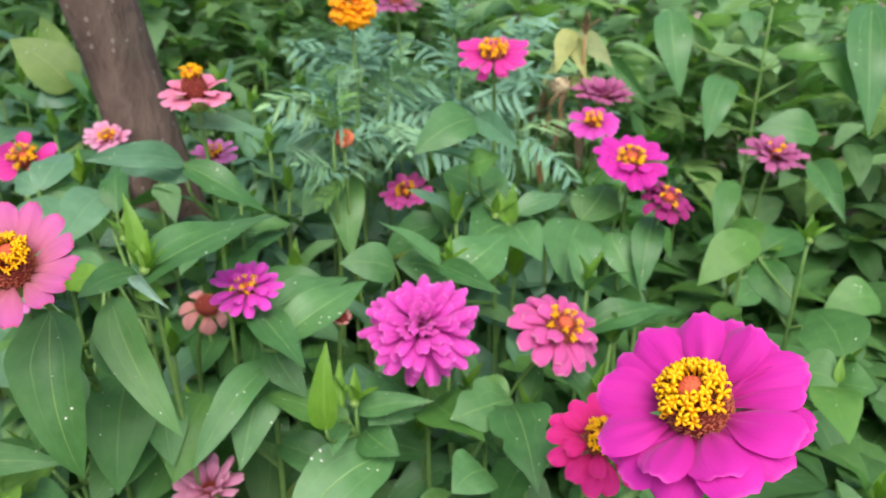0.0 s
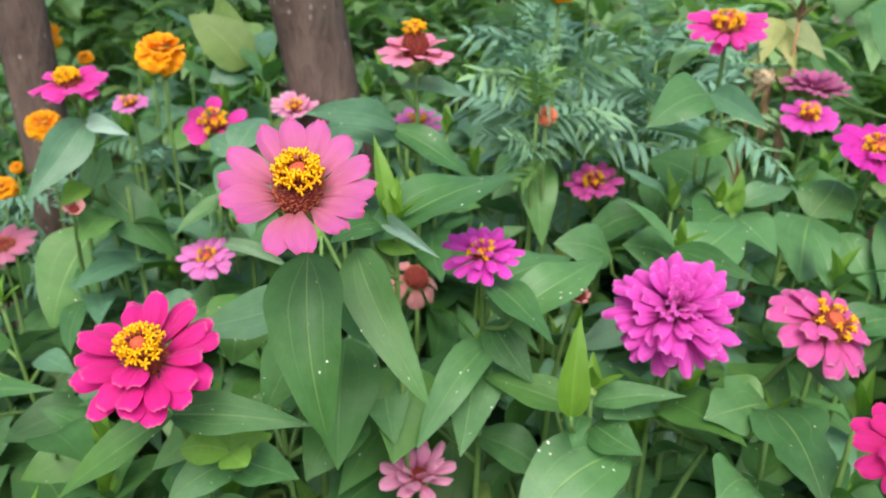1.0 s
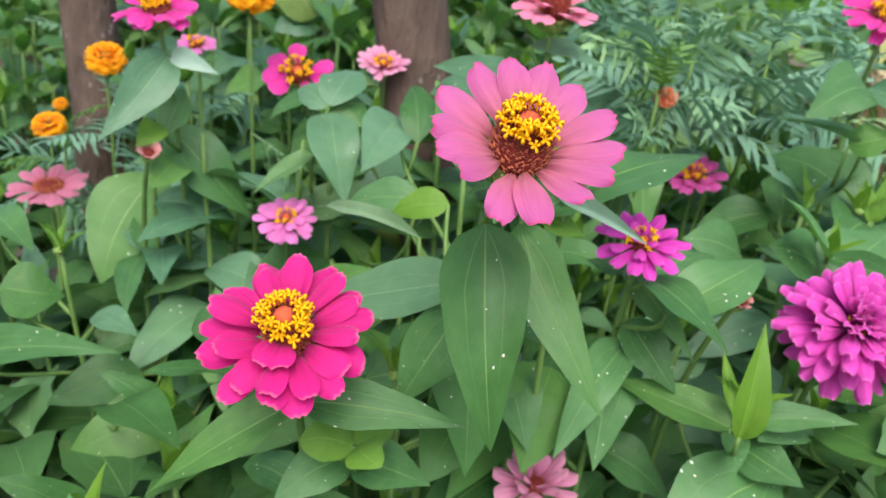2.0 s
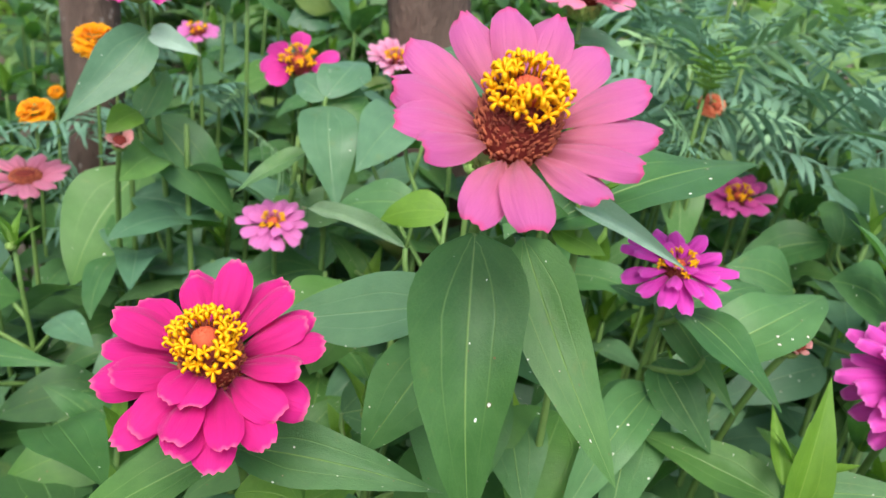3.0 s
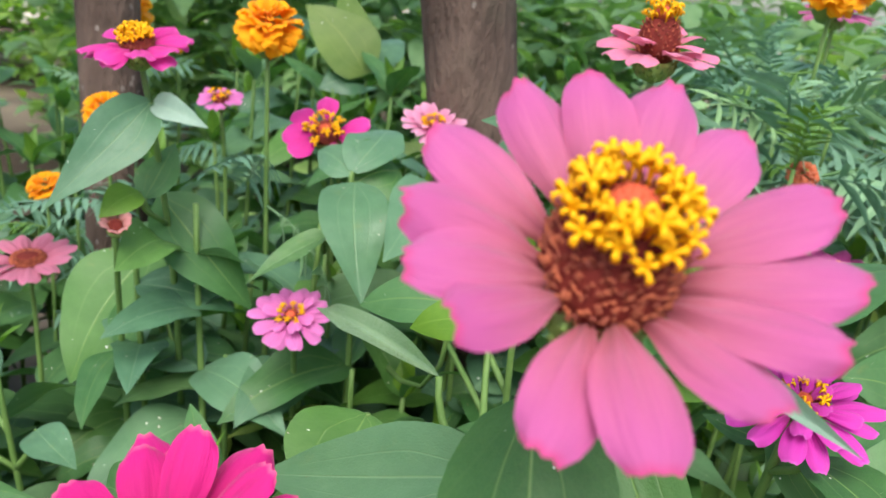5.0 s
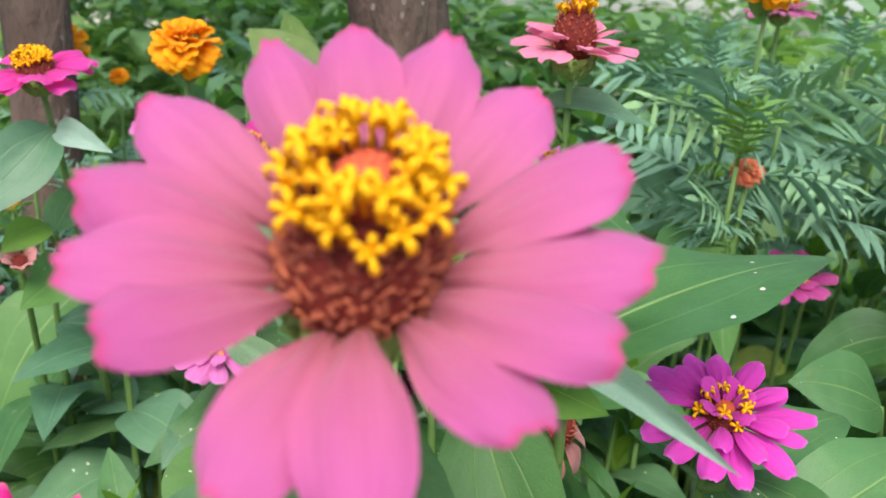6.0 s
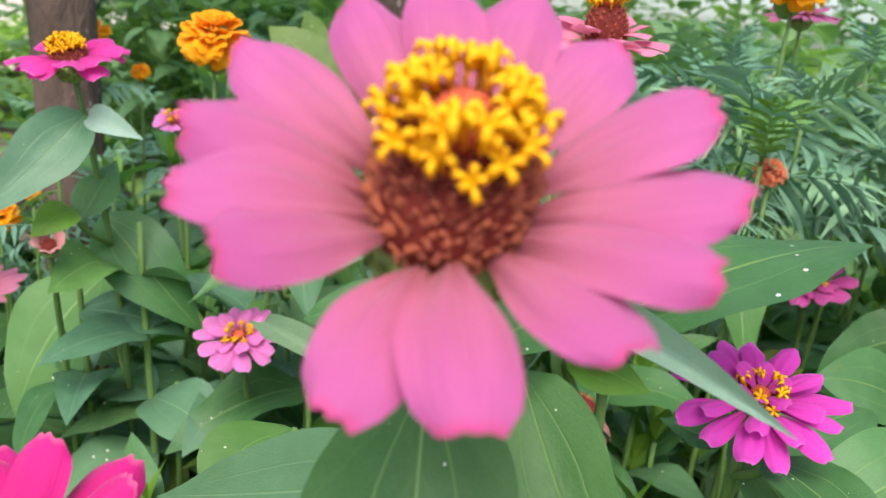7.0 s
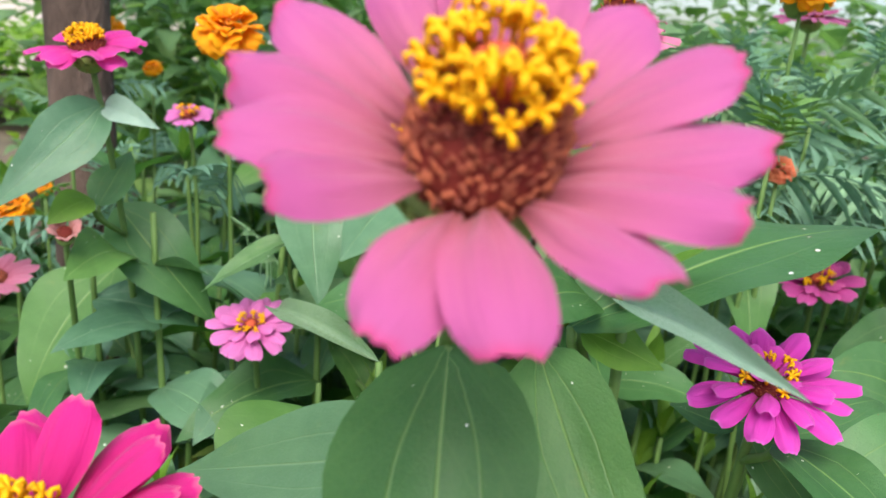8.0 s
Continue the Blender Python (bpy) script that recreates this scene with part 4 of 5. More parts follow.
for x, y, z, s in ((-0.33, 0.77, 0.63, 0.15), (-0.31, 0.85, 0.64, 0.16), (-0.38, 0.91, 0.65, 0.17), (-0.25, 0.92, 0.65, 0.17), (-0.17, 0.91, 0.63, 0.15), (-0.42, 1.00, 0.67, 0.18),
                   (-0.30, 1.02, 0.68, 0.18), (-0.20, 1.02, 0.66, 0.17), (-0.84, 0.59, 0.50, 0.12)):
    marigold((x, y, z), 0.04, "feathery blue-green marigold plant without flowers", leaves=8, size=s * 0.8, low=z - (0.09 if y > 0.8 else 0.06), bloom=False, young=False)

marigold((-0.300, 0.712, 0.618), 0.04, "feathery bright green marigold shoot beside a vermilion flower", leaves=10, size=0.07, low=0.56, bloom=False)


# ---- leafy zinnia plants that fill the bed ----
def leafy(x, y, h, size, label, material=None, bud=True, kind="broad", group="leafy zinnia plants", step=0.06):
    plant = thing("zinnia_plant", (x, y, 0), label, "plant", group)
    lean = Vector((rng.uniform(-0.05, 0.05), rng.uniform(-0.08, 0.03), 1))
    pts = stem(plant, (x, y, -0.01), Vector((x, y, 0)) + lean * h, lean, 0.0026)
    pairs(plant, pts, h * 0.46, h - 0.03, step, size, material, kind)
    own = random.Random(int(x * 9973) * 31 + int(y * 9973))
    for f in (0.22, 0.34) if y < 0.8 and x > -0.62 else ():
        p = min(pts, key=lambda v: abs(v.z - h * f))
        turn = own.uniform(0, 180)
        for half in (0, 180):
            b = radians(turn + half + own.uniform(-20, 20))
            tip = p + Vector((math.cos(b), math.sin(b), own.uniform(-0.5, 0.2))) * size * own.uniform(0.8, 1.1)
            leaf(plant, p, tip, size * own.uniform(0.38, 0.5), own.uniform(-25, 25), "broad", material)
    if bud:
        top = pts[-1]
        a = rng.uniform(0, 360)
        for s in (0, 180, 90, 270):
            b = radians(a + s + rng.uniform(-15, 15))
            out = 0.35 if s in (0, 180) else 1.3
            way = Vector((math.cos(b) * out, math.sin(b) * out, 1)).normalized()
            leaf(plant, top, top + way * size * (0.42 if out < 1 else 0.6), size * (0.15 if out < 1 else 0.24), 0, "slim" if out < 1 else "broad", LEAF_YOUNG if out < 1 else material)
    return plant




# ---- leaves that stand out, plant by plant ----
blade(pink, (-0.266, 0.338, 0.596), (-0.234, 0.313, 0.503), 0.039, 22, "heart", LEAF)
blade(pink, (-0.343, 0.444, 0.556), (-0.379, 0.436, 0.541), 0.022, -46, "broad", LEAF_YOUNG)
blade(pink, (-0.281, 0.355, 0.556), (-0.373, 0.346, 0.512), 0.033, -53, "long", LEAF_BLUE)
blade(pink, (-0.333, 0.396, 0.551), (-0.457, 0.459, 0.516), 0.013, -48, "long", LEAF_SHEEN)
blade(pink, (-0.276, 0.372, 0.561), (-0.244, 0.394, 0.518), 0.030, 56, "broad", LEAF)
blade(pink, (-0.281, 0.360, 0.540), (-0.294, 0.329, 0.491), 0.034, -51, "broad", LEAF)
shoot = shoot_plant((-0.245, 0.434), (-0.255, 0.404, 0.594), "budding zinnia shoot with bright young leaves beside the pink zinnia")
blade(shoot, (-0.269, 0.384, 0.582), (-0.201, 0.361, 0.511), 0.029, 46, "heart", LEAF)
blade(shoot, (-0.267, 0.398, 0.585), (-0.206, 0.487, 0.615), 0.045, 21, "broad", LEAF)
blade(shoot, (-0.252, 0.394, 0.598), (-0.200, 0.364, 0.600), 0.0095, 48, "slim", LEAF_SHEEN)
blade(shoot, (-0.265, 0.401, 0.584), (-0.243, 0.410, 0.577), 0.016, 44, "broad", LEAF_YOUNG)
blade(shoot, (-0.263, 0.411, 0.592), (-0.279, 0.416, 0.643), 0.015, -19, "slim", LEAF_YOUNG)
blade(shoot, (-0.258, 0.414, 0.594), (-0.263, 0.438, 0.613), 0.015, 31, "slim", LEAF_YOUNG)
blade(shoot, (-0.266, 0.404, 0.593), (-0.267, 0.358, 0.595), 0.021, -22, "broad", LEAF)
blade(rose, (-0.322, 0.286, 0.503), (-0.372, 0.240, 0.452), 0.026, -33, "long", LEAF)
blade(rose, (-0.322, 0.286, 0.503), (-0.250, 0.321, 0.503), 0.024, 41, "long", LEAF)
blade(rose, (-0.356, 0.311, 0.497), (-0.448, 0.334, 0.469), 0.027, -25, "broad", LEAF)
low = shoot_plant((-0.136, 0.510), (-0.146, 0.480, 0.475), "zinnia shoot with an upright bright green bud")
blade(low, (-0.144, 0.436, 0.484), (-0.150, 0.450, 0.546), 0.020, 0, "slim", LEAF_YOUNG)
blade(low, (-0.152, 0.473, 0.475), (-0.170, 0.499, 0.499), 0.009, -19, "slim", LEAF_YOUNG)
blade(low, (-0.152, 0.479, 0.462), (-0.231, 0.474, 0.465), 0.031, -24, "long", LEAF)
blade(low, (-0.146, 0.484, 0.467), (-0.089, 0.499, 0.484), 0.019, 35, "long", LEAF)
blade(low, (-0.147, 0.470, 0.464), (-0.140, 0.436, 0.461), 0.016, 7, "broad", LEAF)
blade(low, (-0.121, 0.490, 0.434), (-0.160, 0.412, 0.402), 0.056, -11, "round", LEAF)
blade(low, (-0.144, 0.489, 0.447), (-0.105, 0.473, 0.447), 0.031, 33, "broad", LEAF)
blade(purple, (-0.236, 0.492, 0.534), (-0.181, 0.469, 0.500), 0.020, 48, "long", LEAF)
blade(purple, (-0.233, 0.501, 0.525), (-0.201, 0.570, 0.530), 0.034, 26, "broad", LEAF)
blade(purple, (-0.238, 0.489, 0.531), (-0.263, 0.488, 0.532), 0.013, -40, "slim", LEAF)
blade(purple, (-0.229, 0.492, 0.500), (-0.187, 0.477, 0.471), 0.030, 33, "broad", LEAF)
blade(purple, (-0.225, 0.488, 0.487), (-0.229, 0.395, 0.450), 0.027, -9, "broad", LEAF)
blade(purple, (-0.220, 0.470, 0.541), (-0.162, 0.441, 0.526), 0.029, 16, "broad", LEAF)
blade(purple, (-0.203, 0.469, 0.523), (-0.168, 0.542, 0.547), 0.036, 30, "broad", LEAF)
blade(crown_m, (-0.636, 0.482, 0.527), (-0.573, 0.512, 0.458), 0.050, 44, "broad", LEAF)
blade(crown_m, (-0.691, 0.513, 0.464), (-0.683, 0.441, 0.377), 0.078, -8, "broad", LEAF)
blade(crown_m, (-0.602, 0.452, 0.597), (-0.600, 0.386, 0.541), 0.036, -50, "long", LEAF_BLUE)
blade(crown_m, (-0.602, 0.454, 0.597), (-0.560, 0.462, 0.590), 0.016, 60, "slim", LEAF_SHEEN)
blade(crown_m, (-0.602, 0.445, 0.543), (-0.598, 0.417, 0.532), 0.021, -30, "broad", LEAF_YOUNG)
blade(crown_m, (-0.607, 0.452, 0.537), (-0.621, 0.482, 0.566), 0.026, 17, "broad", LEAF)
blade(ragged, (-0.513, 0.538, 0.561), (-0.459, 0.494, 0.508), 0.042, 9, "broad", LEAF_BLUE)
blade(ragged, (-0.517, 0.539, 0.567), (-0.533, 0.589, 0.587), 0.039, 15, "round", LEAF_BLUE)
blade(ragged, (-0.517, 0.538, 0.565), (-0.555, 0.545, 0.571), 0.027, -32, "broad", LEAF_BLUE)
blade(ragged, (-0.516, 0.522, 0.528), (-0.535, 0.473, 0.499), 0.021, -17, "long", LEAF_BLUE)
blade(ragged, (-0.394, 0.492, 0.533), (-0.447, 0.479, 0.516), 0.030, -45, "broad", LEAF)
blade(ragged, (-0.436, 0.552, 0.554), (-0.475, 0.595, 0.585), 0.029, -8, "broad", LEAF)
blade(back, (-0.359, 0.562, 0.610), (-0.391, 0.486, 0.628), 0.024, -44, "broad", LEAF_BLUE)
blade(back, (-0.363, 0.565, 0.607), (-0.292, 0.583, 0.568), 0.031, 37, "broad", LEAF)
blade(back, (-0.364, 0.578, 0.640), (-0.315, 0.630, 0.626), 0.022, 40, "broad", LEAF_BLUE)
blade(back, (-0.354, 0.558, 0.596), (-0.439, 0.566, 0.590), 0.030, -32, "broad", LEAF_BLUE)
left1 = shoot_plant((-0.607, 0.393), (-0.617, 0.363, 0.454), "zinnia plant with broad drooping leaves, no flower")
blade(left1, (-0.631, 0.297, 0.392), (-0.525, 0.342, 0.417), 0.029, 33, "long", LEAF)
blade(left1, (-0.595, 0.375, 0.409), (-0.548, 0.374, 0.407), 0.025, 22, "broad", LEAF_BLUE)
# The next three leaves are darker in colour to stand for shade.
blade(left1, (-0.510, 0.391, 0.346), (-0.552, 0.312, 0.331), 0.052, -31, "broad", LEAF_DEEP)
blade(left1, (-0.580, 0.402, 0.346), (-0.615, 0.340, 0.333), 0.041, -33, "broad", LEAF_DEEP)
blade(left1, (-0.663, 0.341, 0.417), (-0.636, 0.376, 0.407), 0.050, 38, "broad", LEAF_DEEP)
blade(left1, (-0.724, 0.374, 0.454), (-0.658, 0.367, 0.440), 0.034, 16, "broad", LEAF)
rosette = shoot_plant((-0.312, 0.400), (-0.322, 0.370, 0.474), "zinnia plant with a yellow-green young rosette")
blade(rosette, (-0.303, 0.306, 0.474), (-0.326, 0.292, 0.474), 0.024, -25, "round", LEAF_YOUNG)
blade(rosette, (-0.302, 0.307, 0.474), (-0.282, 0.300, 0.476), 0.020, 25, "round", LEAF_YOUNG)
blade(rosette, (-0.303, 0.308, 0.474), (-0.292, 0.326, 0.480), 0.018, 10, "broad", LEAF_YOUNG)
blade(rosette, (-0.315, 0.325, 0.454), (-0.330, 0.310, 0.464), 0.021, -35, "broad", LEAF_YOUNG)
blade(rosette, (-0.314, 0.326, 0.454), (-0.305, 0.347, 0.462), 0.017, 25, "broad", LEAF_YOUNG)
blade(rosette, (-0.314, 0.325, 0.452), (-0.328, 0.345, 0.457), 0.017, -1, "broad", LEAF_YOUNG)
blade(rosette, (-0.313, 0.325, 0.451), (-0.268, 0.327, 0.455), 0.030, 28, "broad", LEAF)
blade(rosette, (-0.317, 0.323, 0.450), (-0.333, 0.284, 0.438), 0.027, -25, "broad", LEAF)
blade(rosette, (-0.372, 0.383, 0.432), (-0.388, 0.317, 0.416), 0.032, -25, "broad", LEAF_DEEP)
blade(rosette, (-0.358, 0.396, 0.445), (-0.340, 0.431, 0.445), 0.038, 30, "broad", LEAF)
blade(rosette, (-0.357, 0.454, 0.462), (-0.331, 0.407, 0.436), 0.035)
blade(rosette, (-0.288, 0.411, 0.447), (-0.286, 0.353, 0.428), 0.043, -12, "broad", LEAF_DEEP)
blade(rosette, (-0.277, 0.429, 0.474), (-0.242, 0.389, 0.452), 0.034, 12, "broad", LEAF)
point = shoot_plant((-0.124, 0.654), (-0.134, 0.624, 0.532), "zinnia shoot with long pointed leaves round a bud")
blade(point, (-0.1345, 0.606, 0.540), (-0.1768, 0.5733, 0.5853), 0.024, -30, "long", LEAF)
blade(point, (-0.1340, 0.606, 0.540), (-0.0671, 0.5768, 0.5409), 0.020, 34, "long", LEAF)
blade(point, (-0.137, 0.627, 0.523), (-0.171, 0.596, 0.539), 0.044, -41, "broad", LEAF)
blade(point, (-0.132, 0.627, 0.518), (-0.102, 0.687, 0.545), 0.055, 27, "broad", LEAF)
blade(top1, (-0.148, 0.713, 0.641), (-0.178, 0.644, 0.621), 0.040, -32, "broad", LEAF)
blade(top1, (-0.146, 0.714, 0.642), (-0.093, 0.682, 0.626), 0.024, 48, "slim", LEAF_BLUE)
blade(top1, (-0.137, 0.699, 0.601), (-0.208, 0.696, 0.607), 0.018, -10, "slim", LEAF_BLUE)
blade(top1, (-0.147, 0.695, 0.600), (-0.117, 0.701, 0.614), 0.031, 47, "broad", LEAF)
blade(roundel, (-0.056, 0.784, 0.532), (-0.049, 0.701, 0.500), 0.059, -5, "round", LEAF)
blade(roundel, (-0.056, 0.784, 0.533), (-0.043, 0.825, 0.559), 0.052, 18, "round", LEAF)
blade(roundel, (-0.028, 0.790, 0.521), (0.010, 0.763, 0.479), 0.034, 28, "broad", LEAF)
blade(roundel, (0.010, 0.814, 0.537), (0.015, 0.753, 0.480), 0.032, -1, "broad", LEAF)
star = shoot_plant((-0.116, 0.750), (-0.126, 0.720, 0.544), "zinnia shoot with a star of young leaves")
blade(star, (-0.113, 0.728, 0.540), (-0.114, 0.734, 0.579), 0.015, 8, "slim", LEAF_YOUNG)
blade(star, (-0.115, 0.726, 0.540), (-0.125, 0.725, 0.570), 0.014, -63, "slim", LEAF_YOUNG)
blade(star, (-0.122, 0.736, 0.541), (-0.205, 0.771, 0.563), 0.053, -30, "broad", LEAF)
blade(star, (-0.112, 0.742, 0.544), (-0.078, 0.796, 0.553), 0.029, 31, "broad", LEAF_BLUE)
blade(star, (-0.116, 0.736, 0.536), (-0.132, 0.667, 0.529), 0.053, -23, "broad", LEAF)
blade(star, (-0.113, 0.737, 0.534), (-0.069, 0.691, 0.522), 0.043, 19, "broad", LEAF)
blade(star, (-0.191, 0.635, 0.513), (-0.229, 0.600, 0.525), 0.041, -39, "broad", LEAF)
deep = shoot_plant((-0.325, 0.817), (-0.335, 0.787, 0.575), "leafy zinnia plant in the shade")
blade(deep, (-0.322, 0.772, 0.545), (-0.281, 0.708, 0.473), 0.042, 2, "broad", LEAF)
blade(deep, (-0.325, 0.769, 0.542), (-0.337, 0.704, 0.514), 0.045, -27, "broad", LEAF)
blade(deep, (-0.358, 0.818, 0.575), (-0.388, 0.746, 0.549), 0.045, -35, "broad", LEAF_BLUE)
blade(chewed, (-0.045, 0.546, 0.469), (-0.076, 0.498, 0.472), 0.049, -27, "chewed", LEAF)
blade(chewed, (-0.045, 0.545, 0.466), (0.002, 0.466, 0.459), 0.047, 9, "chewed", LEAF)
blade(chewed, (-0.047, 0.545, 0.469), (-0.083, 0.552, 0.467), 0.027, -29, "broad", LEAF)
blade(chewed, (-0.043, 0.488, 0.445), (-0.054, 0.450, 0.450), 0.039, -19, "broad", LEAF)
blade(chewed, (-0.127, 0.531, 0.461), (-0.135, 0.480, 0.460), 0.052, -20, "broad", LEAF)
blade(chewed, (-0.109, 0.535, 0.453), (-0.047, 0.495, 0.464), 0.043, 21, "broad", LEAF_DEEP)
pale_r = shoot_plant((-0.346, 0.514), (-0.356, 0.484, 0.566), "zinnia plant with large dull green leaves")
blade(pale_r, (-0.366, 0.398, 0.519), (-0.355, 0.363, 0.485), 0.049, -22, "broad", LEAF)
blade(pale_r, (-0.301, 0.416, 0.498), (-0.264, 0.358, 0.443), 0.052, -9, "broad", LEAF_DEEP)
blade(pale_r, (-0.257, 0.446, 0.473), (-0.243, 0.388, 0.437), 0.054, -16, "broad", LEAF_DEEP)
blade(pale_r, (-0.465, 0.567, 0.564), (-0.445, 0.492, 0.539), 0.041, -23, "broad", LEAF_BLUE)
blade(pale_r, (-0.508, 0.574, 0.566), (-0.521, 0.538, 0.552), 0.048, -40, "broad", LEAF)
blade(pale_r, (-0.237, 0.504, 0.477), (-0.212, 0.423, 0.433), 0.043, -11, "broad", LEAF)
bean = shoot_plant((0.163, 0.839), (0.153, 0.809, 0.538), "bushy plant with bright green pointed leaves")
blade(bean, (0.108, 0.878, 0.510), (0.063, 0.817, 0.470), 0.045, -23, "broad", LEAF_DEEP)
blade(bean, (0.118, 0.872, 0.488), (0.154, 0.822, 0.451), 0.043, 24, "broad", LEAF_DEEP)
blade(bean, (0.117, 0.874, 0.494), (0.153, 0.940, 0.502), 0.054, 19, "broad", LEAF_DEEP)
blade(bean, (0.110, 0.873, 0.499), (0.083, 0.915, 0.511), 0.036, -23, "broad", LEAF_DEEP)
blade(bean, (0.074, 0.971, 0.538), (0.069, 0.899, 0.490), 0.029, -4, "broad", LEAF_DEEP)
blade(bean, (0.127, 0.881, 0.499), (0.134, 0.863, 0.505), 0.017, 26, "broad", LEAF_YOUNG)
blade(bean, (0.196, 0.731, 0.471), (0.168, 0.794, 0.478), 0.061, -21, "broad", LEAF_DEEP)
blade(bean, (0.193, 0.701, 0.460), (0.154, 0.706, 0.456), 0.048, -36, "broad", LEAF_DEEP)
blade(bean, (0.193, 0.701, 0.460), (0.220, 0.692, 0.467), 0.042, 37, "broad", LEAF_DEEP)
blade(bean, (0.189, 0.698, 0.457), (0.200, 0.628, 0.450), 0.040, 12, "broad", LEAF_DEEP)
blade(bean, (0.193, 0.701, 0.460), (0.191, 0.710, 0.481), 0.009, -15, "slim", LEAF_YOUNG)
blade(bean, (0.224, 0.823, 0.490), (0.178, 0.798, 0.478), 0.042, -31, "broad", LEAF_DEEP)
tall = shoot_plant((0.087, 1.188), (0.077, 1.158, 0.716), "tall leafy plant with hanging leaves")
blade(tall, (-0.045, 1.140, 0.702), (-0.009, 1.063, 0.607), 0.048, 14, "broad", LEAF)
blade(tall, (0.194, 1.247, 0.716), (0.212, 1.095, 0.578), 0.057, 9, "broad", LEAF)
blade(tall, (0.094, 1.175, 0.653), (0.173, 1.185, 0.653), 0.031, 48, "broad", LEAF)
blade(tall, (0.052, 1.205, 0.702), (0.062, 1.167, 0.664), 0.030, 9, "broad", LEAF)
blade(tall, (0.153, 1.207, 0.667), (0.197, 1.148, 0.603), 0.051, 29, "broad", LEAF)
blade(tall, (0.039, 1.138, 0.622), (0.032, 1.036, 0.563), 0.043, -6, "broad", LEAF)
blade(tall, (0.158, 1.090, 0.539), (0.202, 1.005, 0.495), 0.034, 22, "long", LEAF)
blade(tall, (0.160, 1.138, 0.564), (0.086, 1.108, 0.568), 0.051, -44, "broad", LEAF)
blade(tall, (-0.108, 1.086, 0.644), (-0.039, 1.044, 0.594), 0.025, 63, "slim", LEAF)
gold = shoot_plant((-0.760, 0.845), (-0.770, 0.815, 0.584), "tall zinnia shoot with yellowing leaves beside a tree")
blade(gold, (-0.758, 0.807, 0.584), (-0.831, 0.782, 0.647), 0.071, -39, "broad", LEAF_OLD)
blade(gold, (-0.772, 0.809, 0.575), (-0.853, 0.853, 0.667), 0.046, -8, "broad", LEAF_OLD)
blade(gold, (-0.766, 0.813, 0.578), (-0.784, 0.764, 0.567), 0.045, -43, "broad", LEAF_BLUE)
blade(gold, (-0.785, 0.832, 0.584), (-0.798, 0.902, 0.620), 0.047, 27, "broad", LEAF_BLUE)
dry = shoot_plant((-0.112, 1.033), (-0.122, 1.003, 0.682), "withered plant with dry brown curled leaves", STEM_DRY)
blade(dry, (-0.151, 1.038, 0.682), (-0.152, 0.992, 0.633), 0.028, -11, "long", LEAF_FADED)
blade(dry, (-0.136, 1.017, 0.624), (-0.128, 0.937, 0.547), 0.012, 24, "chewed", DEAD)
blade(dry, (-0.145, 1.038, 0.676), (-0.087, 1.023, 0.642), 0.031, 42, "long", LEAF_FADED)
blade(dry, (-0.144, 1.037, 0.672), (-0.113, 0.994, 0.630), 0.021, 37, "slim", LEAF_FADED)
blade(dry, (-0.146, 1.028, 0.656), (-0.167, 0.987, 0.612), 0.015, -9, "chewed", LEAF_FADED)
blade(dry, (-0.134, 1.021, 0.630), (-0.098, 1.000, 0.603), 0.028, 32, "round", LEAF_FADED)
for k in range(9):
    p = Vector((-0.145 + rng.uniform(-0.035, 0.03), 1.01 + rng.uniform(-0.03, 0.03), 0.63 - 0.012 * k))
    blade(dry, p, p + Vector((rng.uniform(-0.03, 0.02), rng.uniform(-0.03, 0.01), -rng.uniform(0.035, 0.07))), rng.uniform(0.008, 0.018), rng.uniform(-60, 60), rng.choice(("chewed", "slim")), DEAD if k % 3 else LEAF_FADED)
part("seed_head", bud_mesh(0.013), DRY_HEAD, dry, "dried pale brown seed head", Matrix.Translation(Vector((-0.148, 1.000, 0.618)) - dry.matrix_basis.translation))
blade(dry, (0.002, 0.839, 0.522), (-0.006, 0.791, 0.479), 0.009, 19, "slim", DEAD)

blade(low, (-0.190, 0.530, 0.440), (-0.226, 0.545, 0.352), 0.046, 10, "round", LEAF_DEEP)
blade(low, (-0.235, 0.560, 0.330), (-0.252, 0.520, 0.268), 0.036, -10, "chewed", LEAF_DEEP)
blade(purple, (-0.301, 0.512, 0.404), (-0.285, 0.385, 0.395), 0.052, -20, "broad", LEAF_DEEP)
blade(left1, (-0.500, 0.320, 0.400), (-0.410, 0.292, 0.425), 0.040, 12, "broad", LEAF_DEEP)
blade(left1, (-0.580, 0.420, 0.340), (-0.655, 0.440, 0.290), 0.048, -15, "broad", LEAF_OLD)
blade(star, (-0.188, 0.734, 0.523), (-0.242, 0.712, 0.483), 0.040, -28, "broad", LEAF)
blade(star, (-0.180, 0.722, 0.527), (-0.196, 0.768, 0.546), 0.042, 15, "round", LEAF)

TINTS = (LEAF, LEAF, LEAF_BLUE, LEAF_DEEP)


GAPS = ((-0.59, 0.43, 0.06), (-0.62, 0.37, 0.05), (0.05, 0.93, 0.09), (0.03, 0.80, 0.07), (-1.0, 0.60, 0.12), (-0.60, 0.53, 0.05))


def in_gap(x, y):
    return any(math.hypot(x - gx, y - gy) < gr for gx, gy, gr in GAPS)


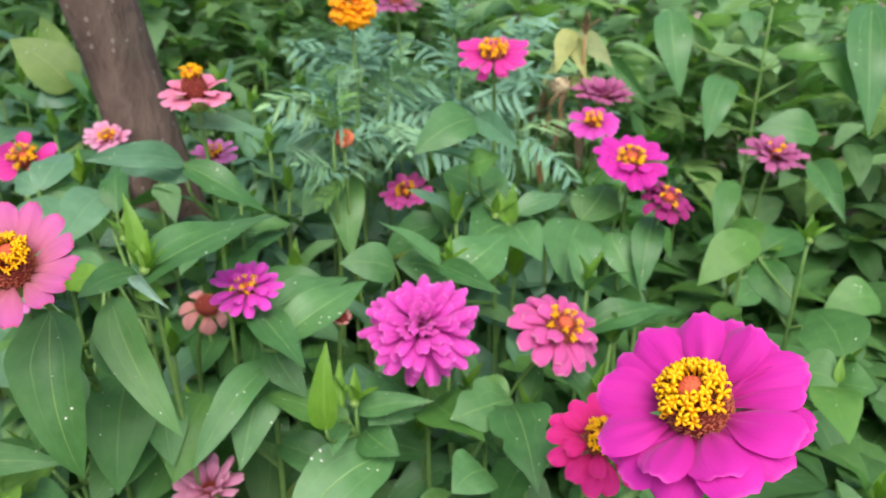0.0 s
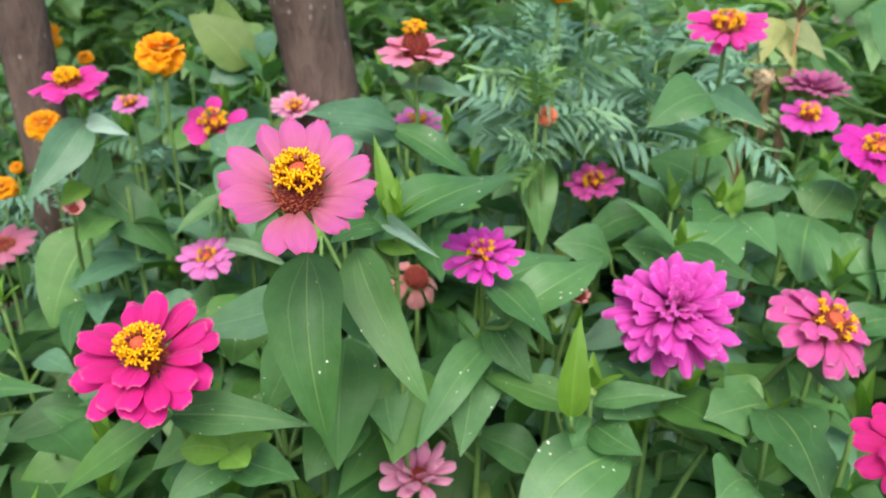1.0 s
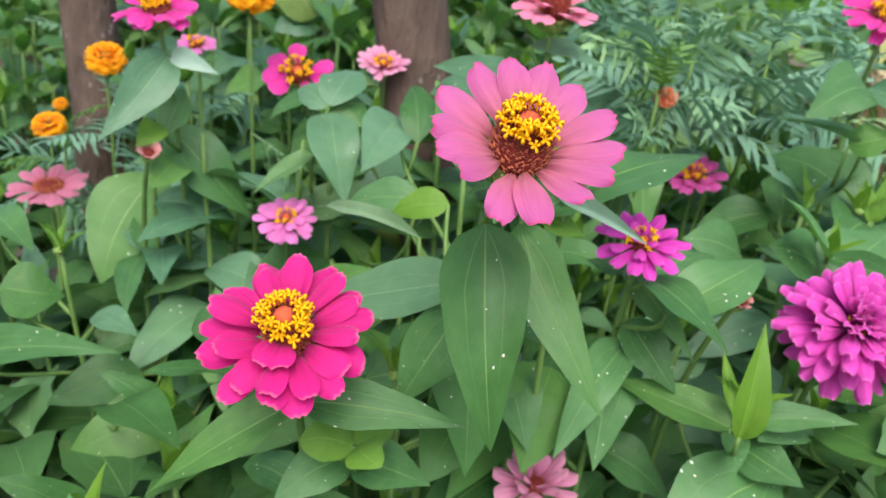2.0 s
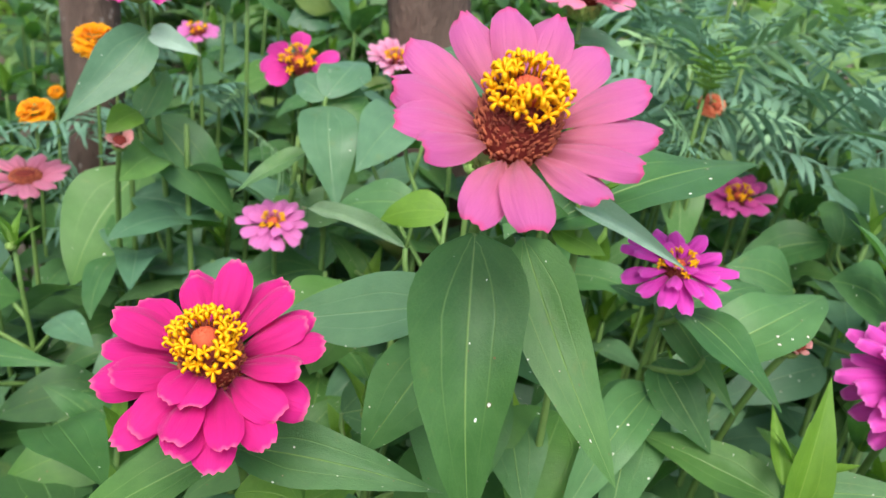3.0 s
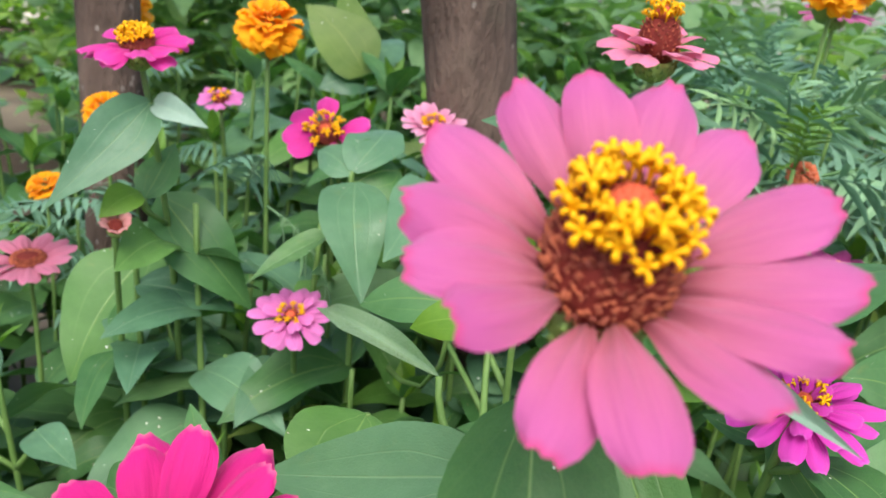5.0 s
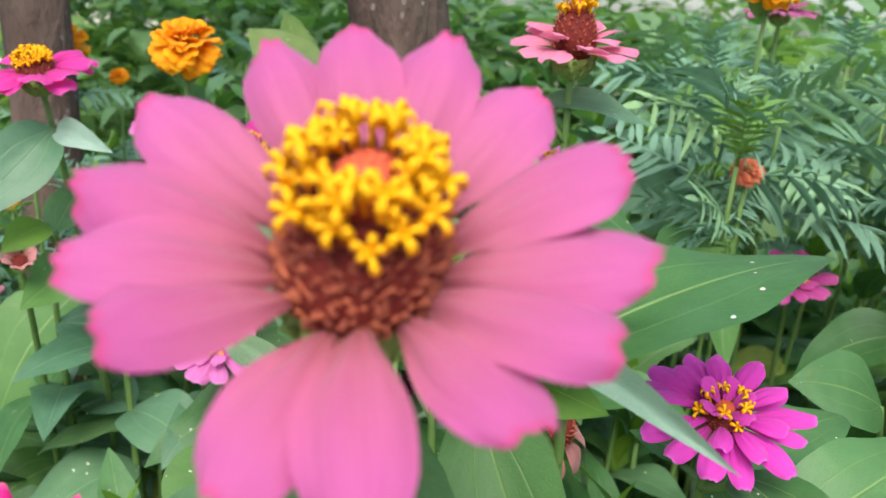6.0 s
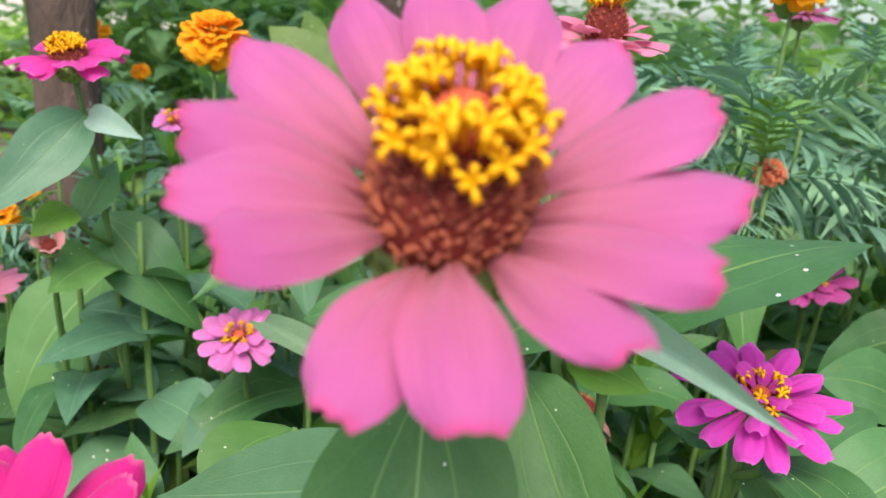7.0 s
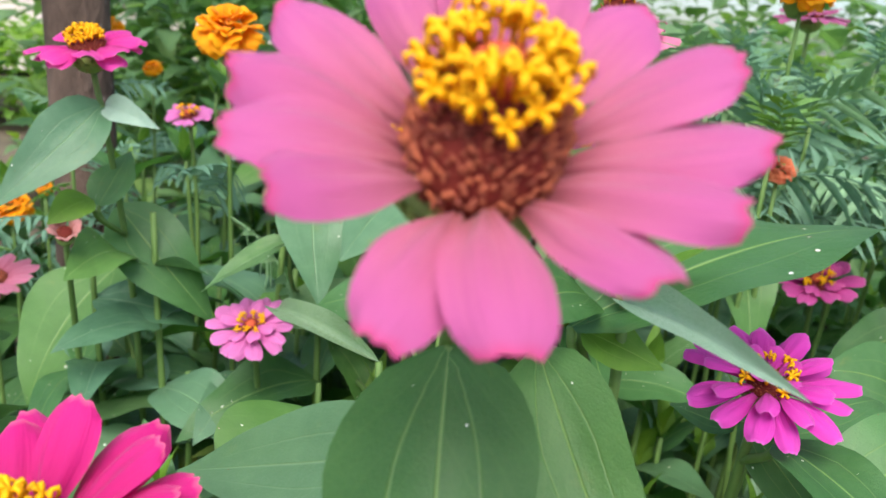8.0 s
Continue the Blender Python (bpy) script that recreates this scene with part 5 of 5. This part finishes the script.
def canopy(x, y):
    """How high the leaves of the bed reach at a place."""
    far = math.hypot(x, y)
    high = 0.36 + 0.15 * min(1.0, max(0.0, (far - 0.25) / 0.55))
    if -0.50 < x + 0.25 * (y - 0.8) < -0.16 and 0.60 < y < 1.08:
        high += 0.02
    if x > 0.02 and y > 0.40:
        high -= 0.15
    if x < -0.38 and y < 0.55:
        high -= 0.09
    # Kept lower before each head, to leave it open to the camera's view.
    for p in HEADS:
        rel = Vector((x - p.x, y - p.y))
        way = Vector((-0.12 - p.x, 0.05 - p.y)).normalized()
        ahead, beside = rel.dot(way), rel.dot(Vector((-way.y, way.x)))
        if -0.06 < ahead < 0.26 and abs(beside) < 0.09:
            high = min(high, p.z - 0.07)
    return high


for k in range(260):
    a = radians(rng.uniform(-68, 24))
    far = 0.22 + 1.35 * rng.random() ** 0.75
    x, y = math.sin(a) * far + 0.02, math.cos(a) * far
    if in_gap(x, y):
        continue
    h = canopy(x, y) * rng.uniform(0.72, 1.04)
    right = x > 0.03
    # On the right every plant takes the darker leaf, its shade being painted.
    tint = LEAF_DEEP if right else (LEAF_BLUE if -0.55 < x < -0.1 and y > 0.72 and k % 3 else rng.choice(TINTS))
    leafy(x, y, h, rng.uniform(0.065, 0.095) if right else rng.uniform(0.085, 0.12), "leafy green zinnia plant without a flower", tint)

for x, y, h in ((-0.60, 0.52, 0.42), (-0.66, 0.57, 0.45), (-0.55, 0.58, 0.44), (-0.70, 0.50, 0.38), (-0.62, 0.63, 0.47), (-0.50, 0.56, 0.43), (-0.73, 0.60, 0.44)):
    leafy(x, y, h, 0.115, "leafy zinnia plant with broad bluish green leaves", rng.choice((LEAF_BLUE, LEAF, LEAF_DEEP)), bud=False, step=0.05)
for x, y, h in ((-0.375, 0.655, 0.46), (-0.435, 0.675, 0.48), (-0.345, 0.69, 0.45), (-0.47, 0.64, 0.45)):
    leafy(x, y, h, 0.10, "leafy green zinnia plant at the foot of a tree", rng.choice((LEAF, LEAF_BLUE)))
for k in range(16):
    x, y = rng.uniform(-1.0, -0.48), rng.uniform(0.74, 1.12)
    leafy(x, y, canopy(x, y) + rng.uniform(0.0, 0.09), rng.uniform(0.09, 0.12), "leafy bluish green zinnia plant without a flower", rng.choice((LEAF_BLUE, LEAF_BLUE, LEAF)))

for k in range(56):
    a = radians(rng.choice((rng.uniform(-115, -68), rng.uniform(24, 85))))
    far = 0.55 + 0.95 * rng.random() ** 0.7
    leafy(math.sin(a) * far, math.cos(a) * far, rng.uniform(0.36, 0.52), rng.uniform(0.10, 0.13), "leafy green zinnia plant without a flower", rng.choice(TINTS), step=0.075)

for x, y, h in ((-0.585, 0.50, 0.53), (-0.56, 0.535, 0.53), (-0.525, 0.575, 0.51), (-0.66, 0.50, 0.50), (-0.445, 0.42, 0.44), (-0.40, 0.50, 0.46)):
    leafy(x, y, h, 0.10, "leafy zinnia plant with dull green leaves among the marigolds", LEAF_BLUE if x < -0.55 else LEAF, bud=False, step=0.045)
for x, y, h in ((-0.415, 0.685, 0.57), (-0.385, 0.665, 0.55), (-0.46, 0.70, 0.58), (-0.44, 0.655, 0.53)):
    leafy(x, y, h, 0.11, "leafy green zinnia plant at the foot of a tree", LEAF_BLUE if x < -0.45 else LEAF, bud=False, step=0.05)


# ---- the background ----
def thicket(spots, count, spread, high, seed, low=0.0, size=(0.05, 0.10), near=1.18, material=None):
    """Many separate leaves in one mesh, heaped round the spots."""
    q = random.Random(seed)
    verts, faces, uvs = [], [], []
    for k in range(count):
        cx, cy = spots[k % len(spots)]
        p = Vector((cx + q.gauss(0, spread), max(near + 0.2 * q.random(), cy + q.gauss(0, spread)), low + (high - low) * q.random() ** 0.7))
        b = q.uniform(0, 6.283)
        if in_gap(p.x, p.y):
            continue
        d = Vector((math.cos(b), math.sin(b), q.uniform(-0.8, 0.5))).normalized()
        long = q.uniform(*size)
        s = d.cross(Vector((0, 0, 1))).normalized() * long * q.uniform(0.20, 0.32)
        up = s.cross(d).normalized()
        n = len(verts)
        for t, w, l in ((0.0, 0.1, 0.0), (0.12, 0.72, 0.03), (0.36, 1.0, 0.06), (0.66, 0.72, 0.04), (0.85, 0.36, -0.02), (1.0, 0.03, -0.10)):
            for e, ev in ((-1, 0.06), (0, 0.0), (1, 0.06)):
                verts.append(p + d * long * t + s * w * e + up * long * (l + ev * w))
        for j in range(5):
            for i in range(2):
                faces.append((n + 3 * j + i, n + 3 * j + i + 1, n + 3 * j + i + 4, n + 3 * j + i + 3))
                uvs += [(i / 2, j / 5), ((i + 1) / 2, j / 5), ((i + 1) / 2, (j + 1) / 5), (i / 2, (j + 1) / 5)]
    me = bpy.data.meshes.new("thicket")
    me.from_pydata(verts, [], faces)
    layer = me.uv_layers.new(name="UVMap")
    layer.data.foreach_set("uv", [c for uv in uvs for c in uv])
    me.polygons.foreach_set("use_smooth", [True] * len(me.polygons))
    me.materials.append(material or LEAF_FAR)
    return me


q = random.Random(3)
# Low leaves take the leaf colour that has the shade painted in.
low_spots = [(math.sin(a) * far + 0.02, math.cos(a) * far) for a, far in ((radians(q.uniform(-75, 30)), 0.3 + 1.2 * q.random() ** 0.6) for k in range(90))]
tagged(new("low_foliage", thicket(low_spots, 5200, 0.07, 0.33, 8, 0.02, (0.07, 0.12), 0.10, LEAF_SHADED)), "dense leaves low in the flower bed, with shade put into their dark green", "plants", kind="stuff")
near_spots = [(q.uniform(-2.5, 1.4), q.uniform(1.35, 2.4)) for k in range(44)]
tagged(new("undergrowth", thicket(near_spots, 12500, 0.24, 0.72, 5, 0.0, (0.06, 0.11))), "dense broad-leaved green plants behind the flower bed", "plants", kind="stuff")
# Sunlight on the far shrubs is put into this bright yellow-green.
SHRUB = leaf_material("shrub leaf with sunlight in its colour", (0.12, 0.27, 0.035), (0.30, 0.46, 0.09), (0.30, 0.44, 0.12), 0.5, island=True, thin=0.4)
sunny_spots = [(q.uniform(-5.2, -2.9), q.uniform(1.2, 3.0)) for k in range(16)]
tagged(new("shrubs", thicket(sunny_spots, 3000, 0.16, 0.50, 7, 0.0, (0.06, 0.13))), "low yellow-green shrubs beyond the trees, sunlight put into their colour", "plants", kind="stuff").data.materials[0] = SHRUB
far_spots = [(-5.5 + 0.55 * k, 4.2 + 0.5 * math.sin(k * 1.7)) for k in range(17)]
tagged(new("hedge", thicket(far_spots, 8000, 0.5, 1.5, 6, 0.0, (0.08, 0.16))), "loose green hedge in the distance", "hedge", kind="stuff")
